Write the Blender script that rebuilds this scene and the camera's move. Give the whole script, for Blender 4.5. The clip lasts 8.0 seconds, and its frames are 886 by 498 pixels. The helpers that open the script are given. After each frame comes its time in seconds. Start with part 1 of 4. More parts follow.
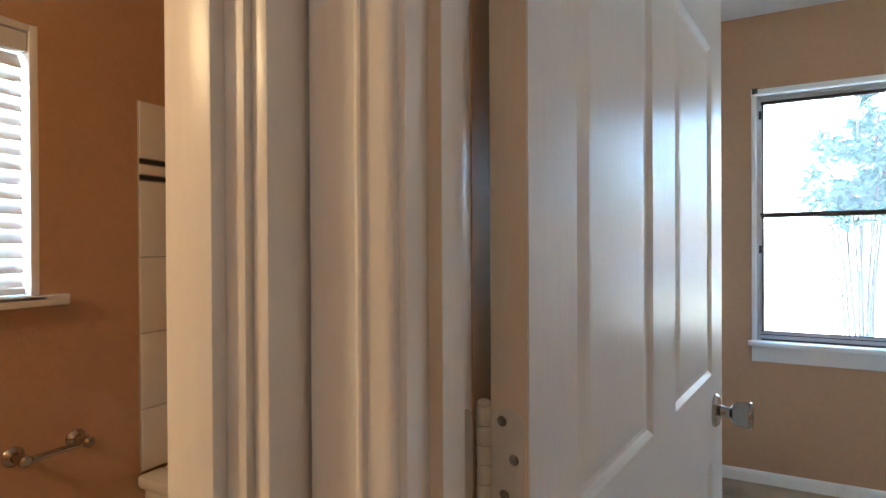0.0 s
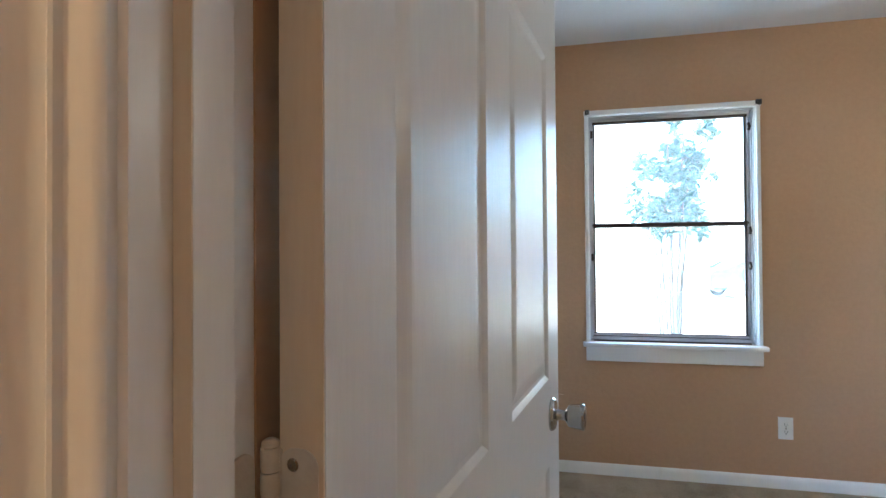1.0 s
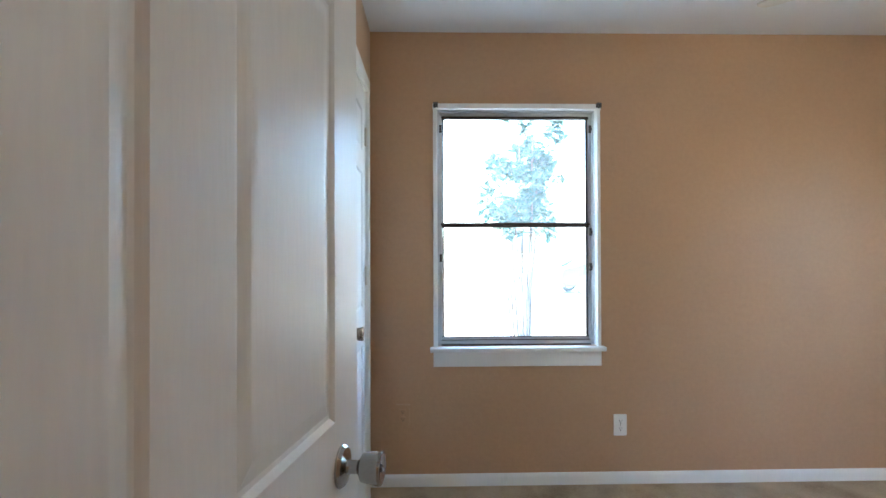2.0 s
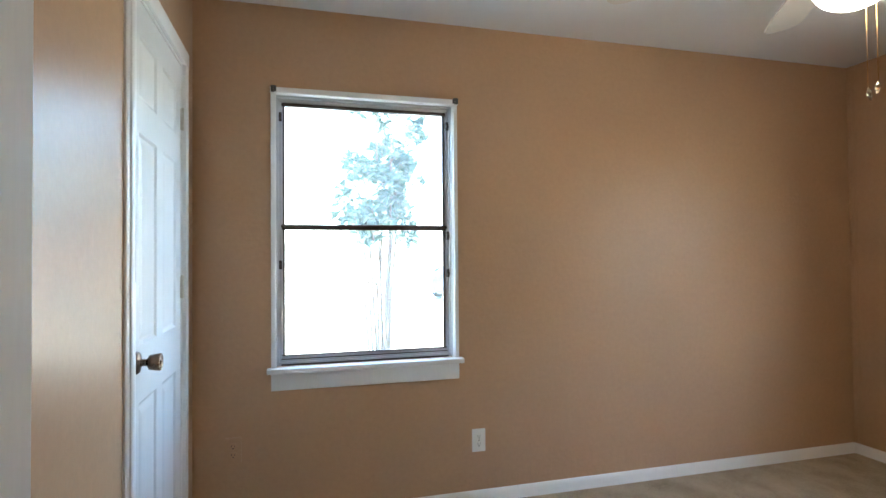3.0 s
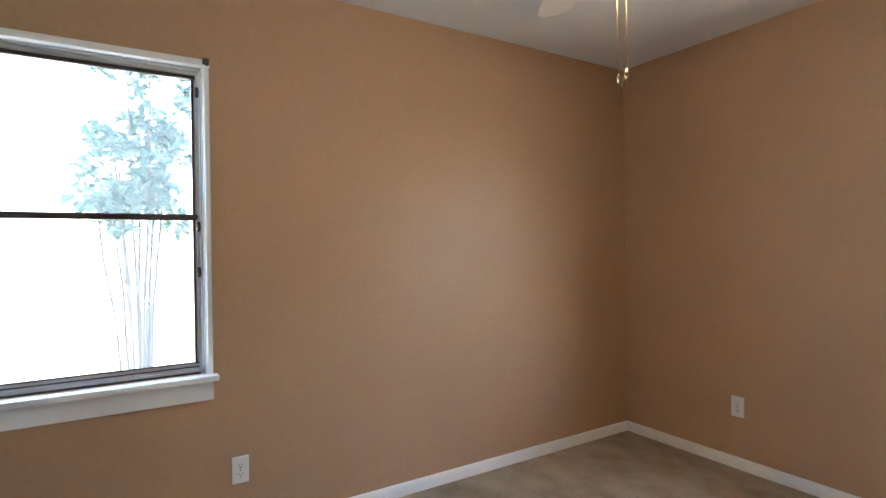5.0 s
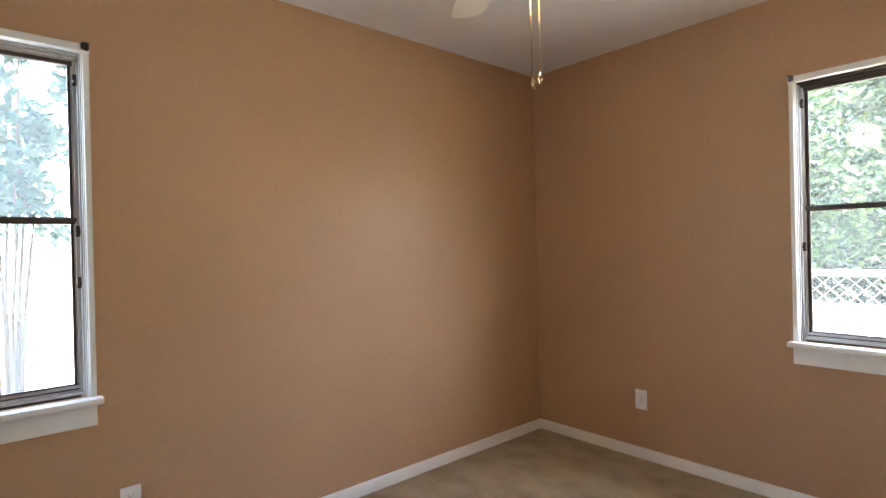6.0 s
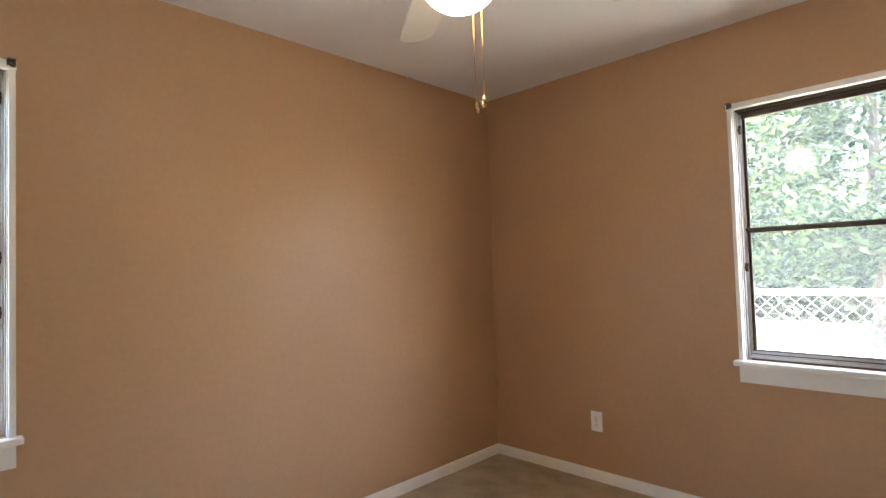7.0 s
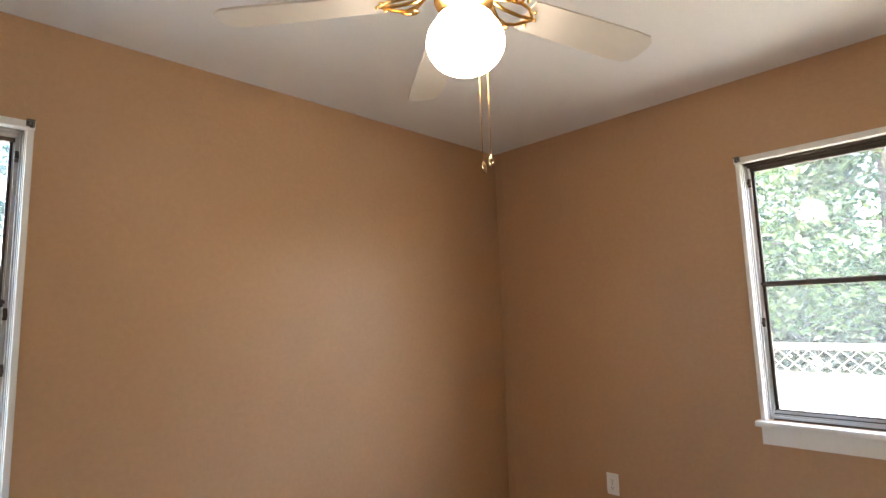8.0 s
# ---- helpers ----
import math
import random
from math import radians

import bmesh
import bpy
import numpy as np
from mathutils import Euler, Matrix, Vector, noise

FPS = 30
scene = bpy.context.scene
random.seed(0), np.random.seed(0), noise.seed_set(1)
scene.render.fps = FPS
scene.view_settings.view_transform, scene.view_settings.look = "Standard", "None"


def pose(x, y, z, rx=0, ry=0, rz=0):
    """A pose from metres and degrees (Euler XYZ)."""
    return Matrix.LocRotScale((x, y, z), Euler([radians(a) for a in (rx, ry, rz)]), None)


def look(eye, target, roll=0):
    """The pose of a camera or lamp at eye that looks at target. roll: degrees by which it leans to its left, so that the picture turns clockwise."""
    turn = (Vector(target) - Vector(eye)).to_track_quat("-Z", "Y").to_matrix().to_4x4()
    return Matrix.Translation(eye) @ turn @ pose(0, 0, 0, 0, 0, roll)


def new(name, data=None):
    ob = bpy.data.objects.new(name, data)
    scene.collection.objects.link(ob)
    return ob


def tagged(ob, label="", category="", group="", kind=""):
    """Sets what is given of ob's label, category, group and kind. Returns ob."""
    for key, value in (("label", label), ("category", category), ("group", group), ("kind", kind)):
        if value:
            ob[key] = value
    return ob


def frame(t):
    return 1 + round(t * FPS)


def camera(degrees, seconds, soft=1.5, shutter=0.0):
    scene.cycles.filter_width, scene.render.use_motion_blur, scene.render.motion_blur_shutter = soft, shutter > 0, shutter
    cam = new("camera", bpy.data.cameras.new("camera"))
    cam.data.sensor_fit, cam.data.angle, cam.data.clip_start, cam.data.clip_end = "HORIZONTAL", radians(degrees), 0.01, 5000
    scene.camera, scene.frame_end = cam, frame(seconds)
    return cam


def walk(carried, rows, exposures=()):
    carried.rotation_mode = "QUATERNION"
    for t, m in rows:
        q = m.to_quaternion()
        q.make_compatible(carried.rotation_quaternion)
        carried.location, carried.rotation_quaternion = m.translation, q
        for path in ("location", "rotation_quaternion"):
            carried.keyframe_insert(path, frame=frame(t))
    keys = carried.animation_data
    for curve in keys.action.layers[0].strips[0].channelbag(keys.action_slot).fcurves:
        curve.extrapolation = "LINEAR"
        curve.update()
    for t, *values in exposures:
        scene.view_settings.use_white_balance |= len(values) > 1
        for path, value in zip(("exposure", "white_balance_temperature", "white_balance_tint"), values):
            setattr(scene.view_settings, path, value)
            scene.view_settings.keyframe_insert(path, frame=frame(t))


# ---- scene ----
cam = camera(79.7, 8.0)
PATH = [
    (0, (-3.625, -3.190, 1.256), (-4.549, -1.416, 1.246), -0.3),
    (0.5, (-3.612, -3.160, 1.249), (-4.303, -1.283, 1.267), -0.7),
    (1, (-3.613, -3.097, 1.247), (-4.046, -1.144, 1.272), -0.4),
    (1.5, (-3.581, -3.013, 1.253), (-3.772, -1.022, 1.270), -0.8),
    (1.7, (-3.544, -2.940, 1.255), (-3.643, -0.942, 1.272), -0.5),
    (2.8, (-3.378, -2.609, 1.262), (-2.941, -0.657, 1.290), -0.4),
    (3, (-3.342, -2.570, 1.252), (-2.826, -0.638, 1.290), -0.5),
    (3.5, (-3.203, -2.531, 1.262), (-2.550, -0.641, 1.286), -0.4),
    (4, (-3.045, -2.482, 1.256), (-2.301, -0.626, 1.278), -0.35),
    (4.5, (-2.962, -2.430, 1.272), (-2.066, -0.642, 1.274), -0.5),
    (6, (-2.897, -2.335, 1.282), (-1.582, -0.829, 1.275), -1.3),
    (6.5, (-2.865, -2.349, 1.288), (-1.472, -0.914, 1.299), -1.4),
    (7, (-2.842, -2.344, 1.284), (-1.422, -0.937, 1.359), -1.8),
    (7.5, (-2.827, -2.348, 1.288), (-1.426, -0.931, 1.461), -1.62),
    (8, (-2.820, -2.335, 1.318), (-1.433, -0.916, 1.571), -1.73),
]
EXPOSURES = [(0, 5.56, 5550, 1), (1.5, 5.56, 5600, 1), (3, 5.47, 6000, 1), (4, 5.45, 6100, 4), (4.5, 5.45, 6150, 5), (6, 5.48, 6750, 8), (6.6, 5.50, 7050, 10), (8, 5.50, 7050, 10)]
walk(cam, [(t, look(eye, target, roll)) for t, eye, target, roll in PATH], EXPOSURES)

# ---- daylight and lamps ----
world = bpy.data.worlds.new("sky")
scene.world = world
world.use_nodes = True
wt = world.node_tree
sky = wt.nodes.new("ShaderNodeTexSky")
sky.sky_type, sky.sun_disc = "NISHITA", False
sky.sun_elevation, sky.sun_rotation = radians(59), radians(187)
sky.dust_density = 3.0
wt.nodes["Background"].inputs["Strength"].default_value = 0.135
wt.links.new(sky.outputs["Color"], wt.nodes["Background"].inputs["Color"])

sun = new("sun", bpy.data.lights.new("sun", "SUN"))
sun.data.energy, sun.data.angle, sun.data.color = 1.5, radians(6), (1.0, 0.95, 0.87)
# the sun stands in the south, behind the house
sun.matrix_world = look((-3, -26, 44), (0, 0, 0))


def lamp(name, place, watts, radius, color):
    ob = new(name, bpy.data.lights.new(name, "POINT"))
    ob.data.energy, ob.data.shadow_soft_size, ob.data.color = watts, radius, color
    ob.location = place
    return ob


lamp("hall_lamp", (-3.25, -4.3, 2.28), 0.16, 0.09, (1.0, 0.79, 0.58))
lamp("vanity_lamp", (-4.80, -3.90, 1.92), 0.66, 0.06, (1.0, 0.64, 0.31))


# ---- materials ----
def node(nt, kind, **values):
    n = nt.nodes.new(kind)
    for key, value in values.items():
        n.inputs[key].default_value = value
    return n


def ramp(nt, source, stops):
    r = nt.nodes.new("ShaderNodeValToRGB")
    while len(r.color_ramp.elements) < len(stops):
        r.color_ramp.elements.new(0.5)
    for e, (at, c) in zip(r.color_ramp.elements, stops):
        e.position, e.color = at, (*c, 1)
    nt.links.new(source, r.inputs["Fac"])
    return r


def surface(name, a, b, rough=0.5, metal=0.0, big=1.5, fine=60.0, bump=0.1, depth=0.002, rough_var=0.1,
            coat=0.0, stretch=(1, 1, 1), spec=0.5, c=None, grain=0.35):
    """Two tones mixed by coarse and fine noise, with fine relief and uneven gloss."""
    m = bpy.data.materials.new(name)
    m.use_nodes = True
    nt = m.node_tree
    p = nt.nodes["Principled BSDF"]
    co = nt.nodes.new("ShaderNodeTexCoord")
    mp = node(nt, "ShaderNodeMapping", Scale=stretch)
    nt.links.new(co.outputs["Object"], mp.inputs["Vector"])
    n1 = node(nt, "ShaderNodeTexNoise", Scale=big, Detail=5.0, Roughness=0.6)
    n2 = node(nt, "ShaderNodeTexNoise", Scale=fine, Detail=3.0, Roughness=0.6)
    nt.links.new(mp.outputs["Vector"], n1.inputs["Vector"])
    nt.links.new(mp.outputs["Vector"], n2.inputs["Vector"])
    mix = nt.nodes.new("ShaderNodeMath")
    mix.operation = "MULTIPLY_ADD"
    mix.inputs[1].default_value = 1 - grain
    nt.links.new(n1.outputs["Fac"], mix.inputs[0])
    scale = nt.nodes.new("ShaderNodeMath")
    scale.operation = "MULTIPLY"
    scale.inputs[1].default_value = grain
    nt.links.new(n2.outputs["Fac"], scale.inputs[0])
    nt.links.new(scale.outputs[0], mix.inputs[2])
    stops = [(0.24, a), (0.76, b)] if c is None else [(0.3, a), (0.5, b), (0.7, c)]
    r = ramp(nt, mix.outputs[0], stops)
    nt.links.new(r.outputs["Color"], p.inputs["Base Color"])
    p.inputs["Metallic"].default_value = metal
    p.inputs["Specular IOR Level"].default_value = spec
    p.inputs["Coat Weight"].default_value = coat
    p.inputs["Coat Roughness"].default_value = 0.15
    rr = nt.nodes.new("ShaderNodeMapRange")
    rr.inputs["From Min"].default_value, rr.inputs["From Max"].default_value = 0.2, 0.8
    rr.inputs["To Min"].default_value, rr.inputs["To Max"].default_value = max(0.02, rough - rough_var), min(1, rough + rough_var)
    nt.links.new(n1.outputs["Fac"], rr.inputs["Value"])
    nt.links.new(rr.outputs["Result"], p.inputs["Roughness"])
    if bump:
        bp = node(nt, "ShaderNodeBump", Strength=bump, Distance=depth)
        nt.links.new(n2.outputs["Fac"], bp.inputs["Height"])
        nt.links.new(bp.outputs["Normal"], p.inputs["Normal"])
    return m


TAN = surface("tan_wall_paint", (0.455, 0.286, 0.166), (0.542, 0.343, 0.202), 0.40, big=1.6, fine=42, bump=0.9, depth=0.0022, rough_var=0.06, grain=0.5, spec=0.30)
TAN_GLOSS = surface("tan_semigloss_paint", (0.455, 0.288, 0.168), (0.528, 0.336, 0.198), 0.36, spec=0.26, big=2.0, fine=45, bump=0.3, depth=0.0012, rough_var=0.02, grain=0.6)
CEILING = surface("ceiling_texture", (0.77, 0.775, 0.795), (0.83, 0.835, 0.86), 0.9, big=2.0, fine=90, bump=0.5, depth=0.004)
TRIM = surface("white_trim_paint", (0.80, 0.795, 0.78), (0.87, 0.865, 0.85), 0.32, big=4.0, fine=150, bump=0.3, depth=0.0008, stretch=(1, 1, 0.12), grain=0.5)
DOORPAINT = surface("white_door_paint", (0.70, 0.695, 0.68), (0.77, 0.765, 0.75), 0.36, spec=0.35, big=3.5, fine=130, bump=0.35, depth=0.0007, stretch=(1, 1, 0.12), grain=0.55, rough_var=0.04)
CARPET = surface("beige_carpet", (0.265, 0.208, 0.146), (0.46, 0.37, 0.265), 1.0, big=5.5, fine=200, bump=1.0, depth=0.006, spec=0.1, stretch=(1.0, 0.8, 1.0), c=(0.57, 0.465, 0.345), grain=0.42)
ALUMINIUM = surface("weathered_aluminium", (0.42, 0.42, 0.43), (0.62, 0.62, 0.63), 0.40, metal=0.6, big=6, fine=80, bump=0.1)
# dark bars; on window_2 also the tracks, darkened as if backlit
DARKBAR = surface("dark_bronze_backlit_metal", (0.045, 0.034, 0.028), (0.085, 0.065, 0.052), 0.45, metal=0.5, big=8, fine=60)
BRACKET = surface("grey_plastic", (0.06, 0.06, 0.062), (0.11, 0.11, 0.11), 0.5, big=10)
PLATE = surface("white_plastic", (0.82, 0.815, 0.80), (0.87, 0.865, 0.85), 0.35, big=8, bump=0.0)
SLOT = surface("dark_slot", (0.02, 0.02, 0.02), (0.03, 0.03, 0.03), 0.6, bump=0.0)
CHROME = surface("worn_chrome", (0.36, 0.355, 0.34), (0.48, 0.475, 0.46), 0.16, metal=1.0, big=20, fine=200, bump=0.05, rough_var=0.08)
NICKEL = surface("brushed_nickel", (0.34, 0.32, 0.29), (0.46, 0.43, 0.39), 0.14, metal=1.0, big=20, fine=200, bump=0.05)
DARKKNOB = surface("aged_bronze", (0.11, 0.075, 0.05), (0.24, 0.17, 0.12), 0.3, metal=0.9, big=18, bump=0.05)
BRASS = surface("polished_brass", (0.62, 0.38, 0.13), (0.76, 0.50, 0.20), 0.2, metal=1.0, big=14, bump=0.05)
FOB = surface("aged_brass", (0.42, 0.33, 0.20), (0.62, 0.52, 0.36), 0.22, metal=1.0, big=40, bump=0.05)
HINGE = surface("painted_hinge", (0.58, 0.54, 0.47), (0.72, 0.68, 0.60), 0.42, metal=0.15, big=25, fine=180, bump=0.3)
# tan tint puts the hall lamp's warm light into the south-facing edges
WARM_EDGE = surface("warm_lit_edge_paint", (0.66, 0.55, 0.42), (0.76, 0.66, 0.52), 0.45, big=6.0, fine=150, bump=0.3, depth=0.0008, stretch=(1, 1, 0.12), grain=0.5)
BLADE = surface("cream_fan_blade", (0.66, 0.62, 0.57), (0.74, 0.70, 0.65), 0.42, big=3, fine=40, bump=0.05, stretch=(0.2, 1, 1))
TILE = surface("white_wall_tile", (0.70, 0.68, 0.64), (0.76, 0.74, 0.70), 0.2, big=4, fine=30, bump=0.03)
TILE_BLACK = surface("black_accent_tile", (0.015, 0.015, 0.017), (0.03, 0.03, 0.032), 0.15, big=8)
GROUT = surface("grey_grout", (0.32, 0.30, 0.28), (0.42, 0.40, 0.37), 0.9, big=10)
ENAMEL = surface("white_enamel", (0.76, 0.75, 0.72), (0.81, 0.80, 0.77), 0.15, big=3, bump=0.0, coat=0.3)
BLIND = surface("white_blind_vinyl", (0.76, 0.76, 0.75), (0.82, 0.82, 0.81), 0.45, big=5, bump=0.0)
VINYL = surface("bath_floor_vinyl", (0.42, 0.38, 0.32), (0.52, 0.47, 0.40), 0.5, big=4)
SIDING = surface("painted_siding", (0.58, 0.56, 0.52), (0.66, 0.64, 0.60), 0.7, big=1.0)
GROUND = surface("pale_sandy_ground", (0.21, 0.195, 0.155), (0.28, 0.26, 0.21), 0.95, big=0.35, fine=9, bump=0.6, depth=0.03, c=(0.17, 0.20, 0.10))
ROAD = surface("pale_concrete_road", (0.36, 0.35, 0.33), (0.45, 0.44, 0.42), 0.9, big=0.4, fine=12)
BARK = surface("grey_brown_bark", (0.09, 0.07, 0.055), (0.19, 0.155, 0.125), 0.9, big=4, fine=30, bump=0.9, depth=0.02, stretch=(1, 1, 0.2))
WIRE = surface("galvanised_wire", (0.40, 0.41, 0.43), (0.56, 0.57, 0.59), 0.45, metal=0.6, big=9, bump=0.0)
ROOF = surface("grey_shingle", (0.16, 0.155, 0.15), (0.26, 0.25, 0.24), 0.9, big=1.5, fine=14)
WALLFAR = surface("far_house_brick", (0.34, 0.22, 0.17), (0.44, 0.31, 0.25), 0.9, big=1.5, fine=14)
BLUECAR = surface("blue_car_paint", (0.02, 0.05, 0.14), (0.03, 0.07, 0.18), 0.25, metal=0.3, big=3, bump=0.0, coat=0.6)
RUBBER = surface("tyre_rubber", (0.02, 0.02, 0.02), (0.035, 0.035, 0.035), 0.8, bump=0.0)
DARKGLASS = surface("tinted_car_glass", (0.02, 0.025, 0.03), (0.03, 0.035, 0.04), 0.06, bump=0.0)


def leaf_material(name, a, b, c):
    m = bpy.data.materials.new(name)
    m.use_nodes = True
    nt = m.node_tree
    p = nt.nodes["Principled BSDF"]
    g = nt.nodes.new("ShaderNodeNewGeometry")
    r = ramp(nt, g.outputs["Random Per Island"], [(0.1, a), (0.55, b), (0.95, c)])
    nt.links.new(r.outputs["Color"], p.inputs["Base Color"])
    p.inputs["Roughness"].default_value = 0.5
    t = nt.nodes.new("ShaderNodeBsdfTranslucent")
    nt.links.new(r.outputs["Color"], t.inputs["Color"])
    mx = nt.nodes.new("ShaderNodeMixShader")
    mx.inputs[0].default_value = 0.32
    nt.links.new(p.outputs[0], mx.inputs[1])
    nt.links.new(t.outputs[0], mx.inputs[2])
    nt.links.new(mx.outputs[0], nt.nodes["Material Output"].inputs["Surface"])
    return m


LEAF = leaf_material("broad_leaf", (0.022, 0.050, 0.024), (0.055, 0.105, 0.040), (0.125, 0.185, 0.068))
NEEDLE = leaf_material("pale_teal_foliage", (0.035, 0.080, 0.058), (0.055, 0.115, 0.082), (0.09, 0.16, 0.115))
# hedge greens darkened to hold the shade under the trees
HEDGE = leaf_material("shade_toned_hedge", (0.014, 0.022, 0.016), (0.022, 0.036, 0.022), (0.036, 0.056, 0.03))


def glass_material(name, haze):
    m = bpy.data.materials.new(name)
    m.use_nodes = True
    nt = m.node_tree
    tr = nt.nodes.new("ShaderNodeBsdfTransparent")
    tr.inputs[0].default_value = (0.95, 0.97, 0.97, 1)
    gl = nt.nodes.new("ShaderNodeBsdfGlossy")
    gl.inputs["Roughness"].default_value = 0.02
    facing = nt.nodes.new("ShaderNodeLayerWeight")
    facing.inputs["Blend"].default_value = 0.5
    steep = nt.nodes.new("ShaderNodeMath")
    steep.operation = "POWER"
    steep.inputs[1].default_value = 5.0
    nt.links.new(facing.outputs["Facing"], steep.inputs[0])
    fr = nt.nodes.new("ShaderNodeMath")
    fr.operation = "MULTIPLY_ADD"
    fr.inputs[1].default_value, fr.inputs[2].default_value = 0.7, 0.025
    nt.links.new(steep.outputs[0], fr.inputs[0])
    mx = nt.nodes.new("ShaderNodeMixShader")
    nt.links.new(fr.outputs[0], mx.inputs[0])
    nt.links.new(tr.outputs[0], mx.inputs[1])
    nt.links.new(gl.outputs[0], mx.inputs[2])
    # pale translucent share imitates glare haze over the bright view outside
    veil = nt.nodes.new("ShaderNodeBsdfTranslucent")
    veil.inputs[0].default_value = (0.86, 0.92, 0.92, 1)
    both = nt.nodes.new("ShaderNodeMixShader")
    both.inputs[0].default_value = haze
    nt.links.new(mx.outputs[0], both.inputs[1])
    nt.links.new(veil.outputs[0], both.inputs[2])
    nt.links.new(both.outputs[0], nt.nodes["Material Output"].inputs["Surface"])
    return m


# second value: how much glare haze is mixed into the glass
GLASS = glass_material("window_glass", 0.034)
HAZED_GLASS = glass_material("hazed_window_glass", 0.042)


def glow_material(name, color, strength):
    m = bpy.data.materials.new(name)
    m.use_nodes = True
    p = m.node_tree.nodes["Principled BSDF"]
    p.inputs["Base Color"].default_value = (0.9, 0.88, 0.84, 1)
    p.inputs["Roughness"].default_value = 0.3
    p.inputs["Emission Color"].default_value = (*color, 1)
    p.inputs["Emission Strength"].default_value = strength
    return m


OPAL = glow_material("lit_opal_glass", (1.0, 0.86, 0.74), 0.55)


# ---- shape helpers ----
def box(bm, x0, x1, y0, y1, z0, z1, bevel=0.0, m=None):
    made = bmesh.ops.create_cube(bm, size=1)["verts"]
    for v in made:
        v.co = Vector(((x0 + x1) / 2 + v.co.x * (x1 - x0), (y0 + y1) / 2 + v.co.y * (y1 - y0), (z0 + z1) / 2 + v.co.z * (z1 - z0)))
    if bevel:
        edges = {e for v in made for e in v.link_edges}
        made = bmesh.ops.bevel(bm, geom=list(edges), offset=bevel, segments=2, affect="EDGES", profile=0.6)["verts"]
    if m is not None:
        bmesh.ops.transform(bm, matrix=m, verts=list({v for v in made}))
    return made


def lathe(bm, profile, m=None, steps=28):
    """Turn (radius, height) pairs round the z axis."""
    m = m or Matrix()
    rings = []
    for r, z in profile:
        if r < 1e-6:
            rings.append([bm.verts.new(m @ Vector((0, 0, z)))])
        else:
            rings.append([bm.verts.new(m @ Vector((r * math.cos(2 * math.pi * i / steps), r * math.sin(2 * math.pi * i / steps), z))) for i in range(steps)])
    for a, b in zip(rings, rings[1:]):
        for i in range(steps):
            j = (i + 1) % steps
            if len(a) == 1 and len(b) == 1:
                continue
            if len(a) == 1:
                bm.faces.new((a[0], b[i], b[j]))
            elif len(b) == 1:
                bm.faces.new((a[i], b[0], a[j]))
            else:
                bm.faces.new((a[i], b[i], b[j], a[j]))
    if len(rings[0]) > 1:
        bm.faces.new(rings[0])
    if len(rings[-1]) > 1:
        bm.faces.new(rings[-1])


def tube(bm, points, radius, sides=8, taper=1.0):
    """A round bar along points, thinning to radius * taper."""
    pts = [Vector(p) for p in points]
    rings = []
    for i, p in enumerate(pts):
        d = (pts[min(i + 1, len(pts) - 1)] - pts[max(i - 1, 0)]).normalized()
        u = d.orthogonal().normalized() if i == 0 else (u - d * u.dot(d)).normalized()
        w = d.cross(u)
        r = radius * (1 + (taper - 1) * i / max(1, len(pts) - 1))
        rings.append([bm.verts.new(p + r * (u * math.cos(2 * math.pi * k / sides) + w * math.sin(2 * math.pi * k / sides))) for k in range(sides)])
    for a, b in zip(rings, rings[1:]):
        for k in range(sides):
            bm.faces.new((a[k], a[(k + 1) % sides], b[(k + 1) % sides], b[k]))
    bm.faces.new(rings[0][::-1])
    bm.faces.new(rings[-1])


def extrude_outline(bm, outline, z0, z1, m=None):
    """A flat outline given depth from z0 to z1."""
    m = m or Matrix()
    low = [bm.verts.new(m @ Vector((x, y, z0))) for x, y in outline]
    top = [bm.verts.new(m @ Vector((x, y, z1))) for x, y in outline]
    n = len(outline)
    bm.faces.new(low[::-1])
    bm.faces.new(top)
    for i in range(n):
        bm.faces.new((low[i], low[(i + 1) % n], top[(i + 1) % n], top[i]))


def mesh_of(bm, name, material, smooth=True):
    bmesh.ops.recalc_face_normals(bm, faces=bm.faces[:])
    me = bpy.data.meshes.new(name)
    bm.to_mesh(me)
    bm.free()
    me.materials.append(material)
    if smooth:
        me.polygons.foreach_set("use_smooth", [True] * len(me.polygons))
        me.set_sharp_from_angle(angle=radians(32))
    return me


def part(name, bm, material, parent, label="", m=None, smooth=True):
    ob = new(name, mesh_of(bm, name, material, smooth))
    ob.parent = parent
    if m is not None:
        ob.matrix_basis = m
    return tagged(ob, label)


def thing(name, m=None, label="", category="", group="", kind=""):
    ob = new(name)
    ob.empty_display_size = 0.1
    if m is not None:
        ob.matrix_basis = m
    return tagged(ob, label, category, group, kind)


def setting(name, bm, material, label, category="", smooth=False):
    return tagged(new(name, mesh_of(bm, name, material, smooth)), label, category, kind="structure")


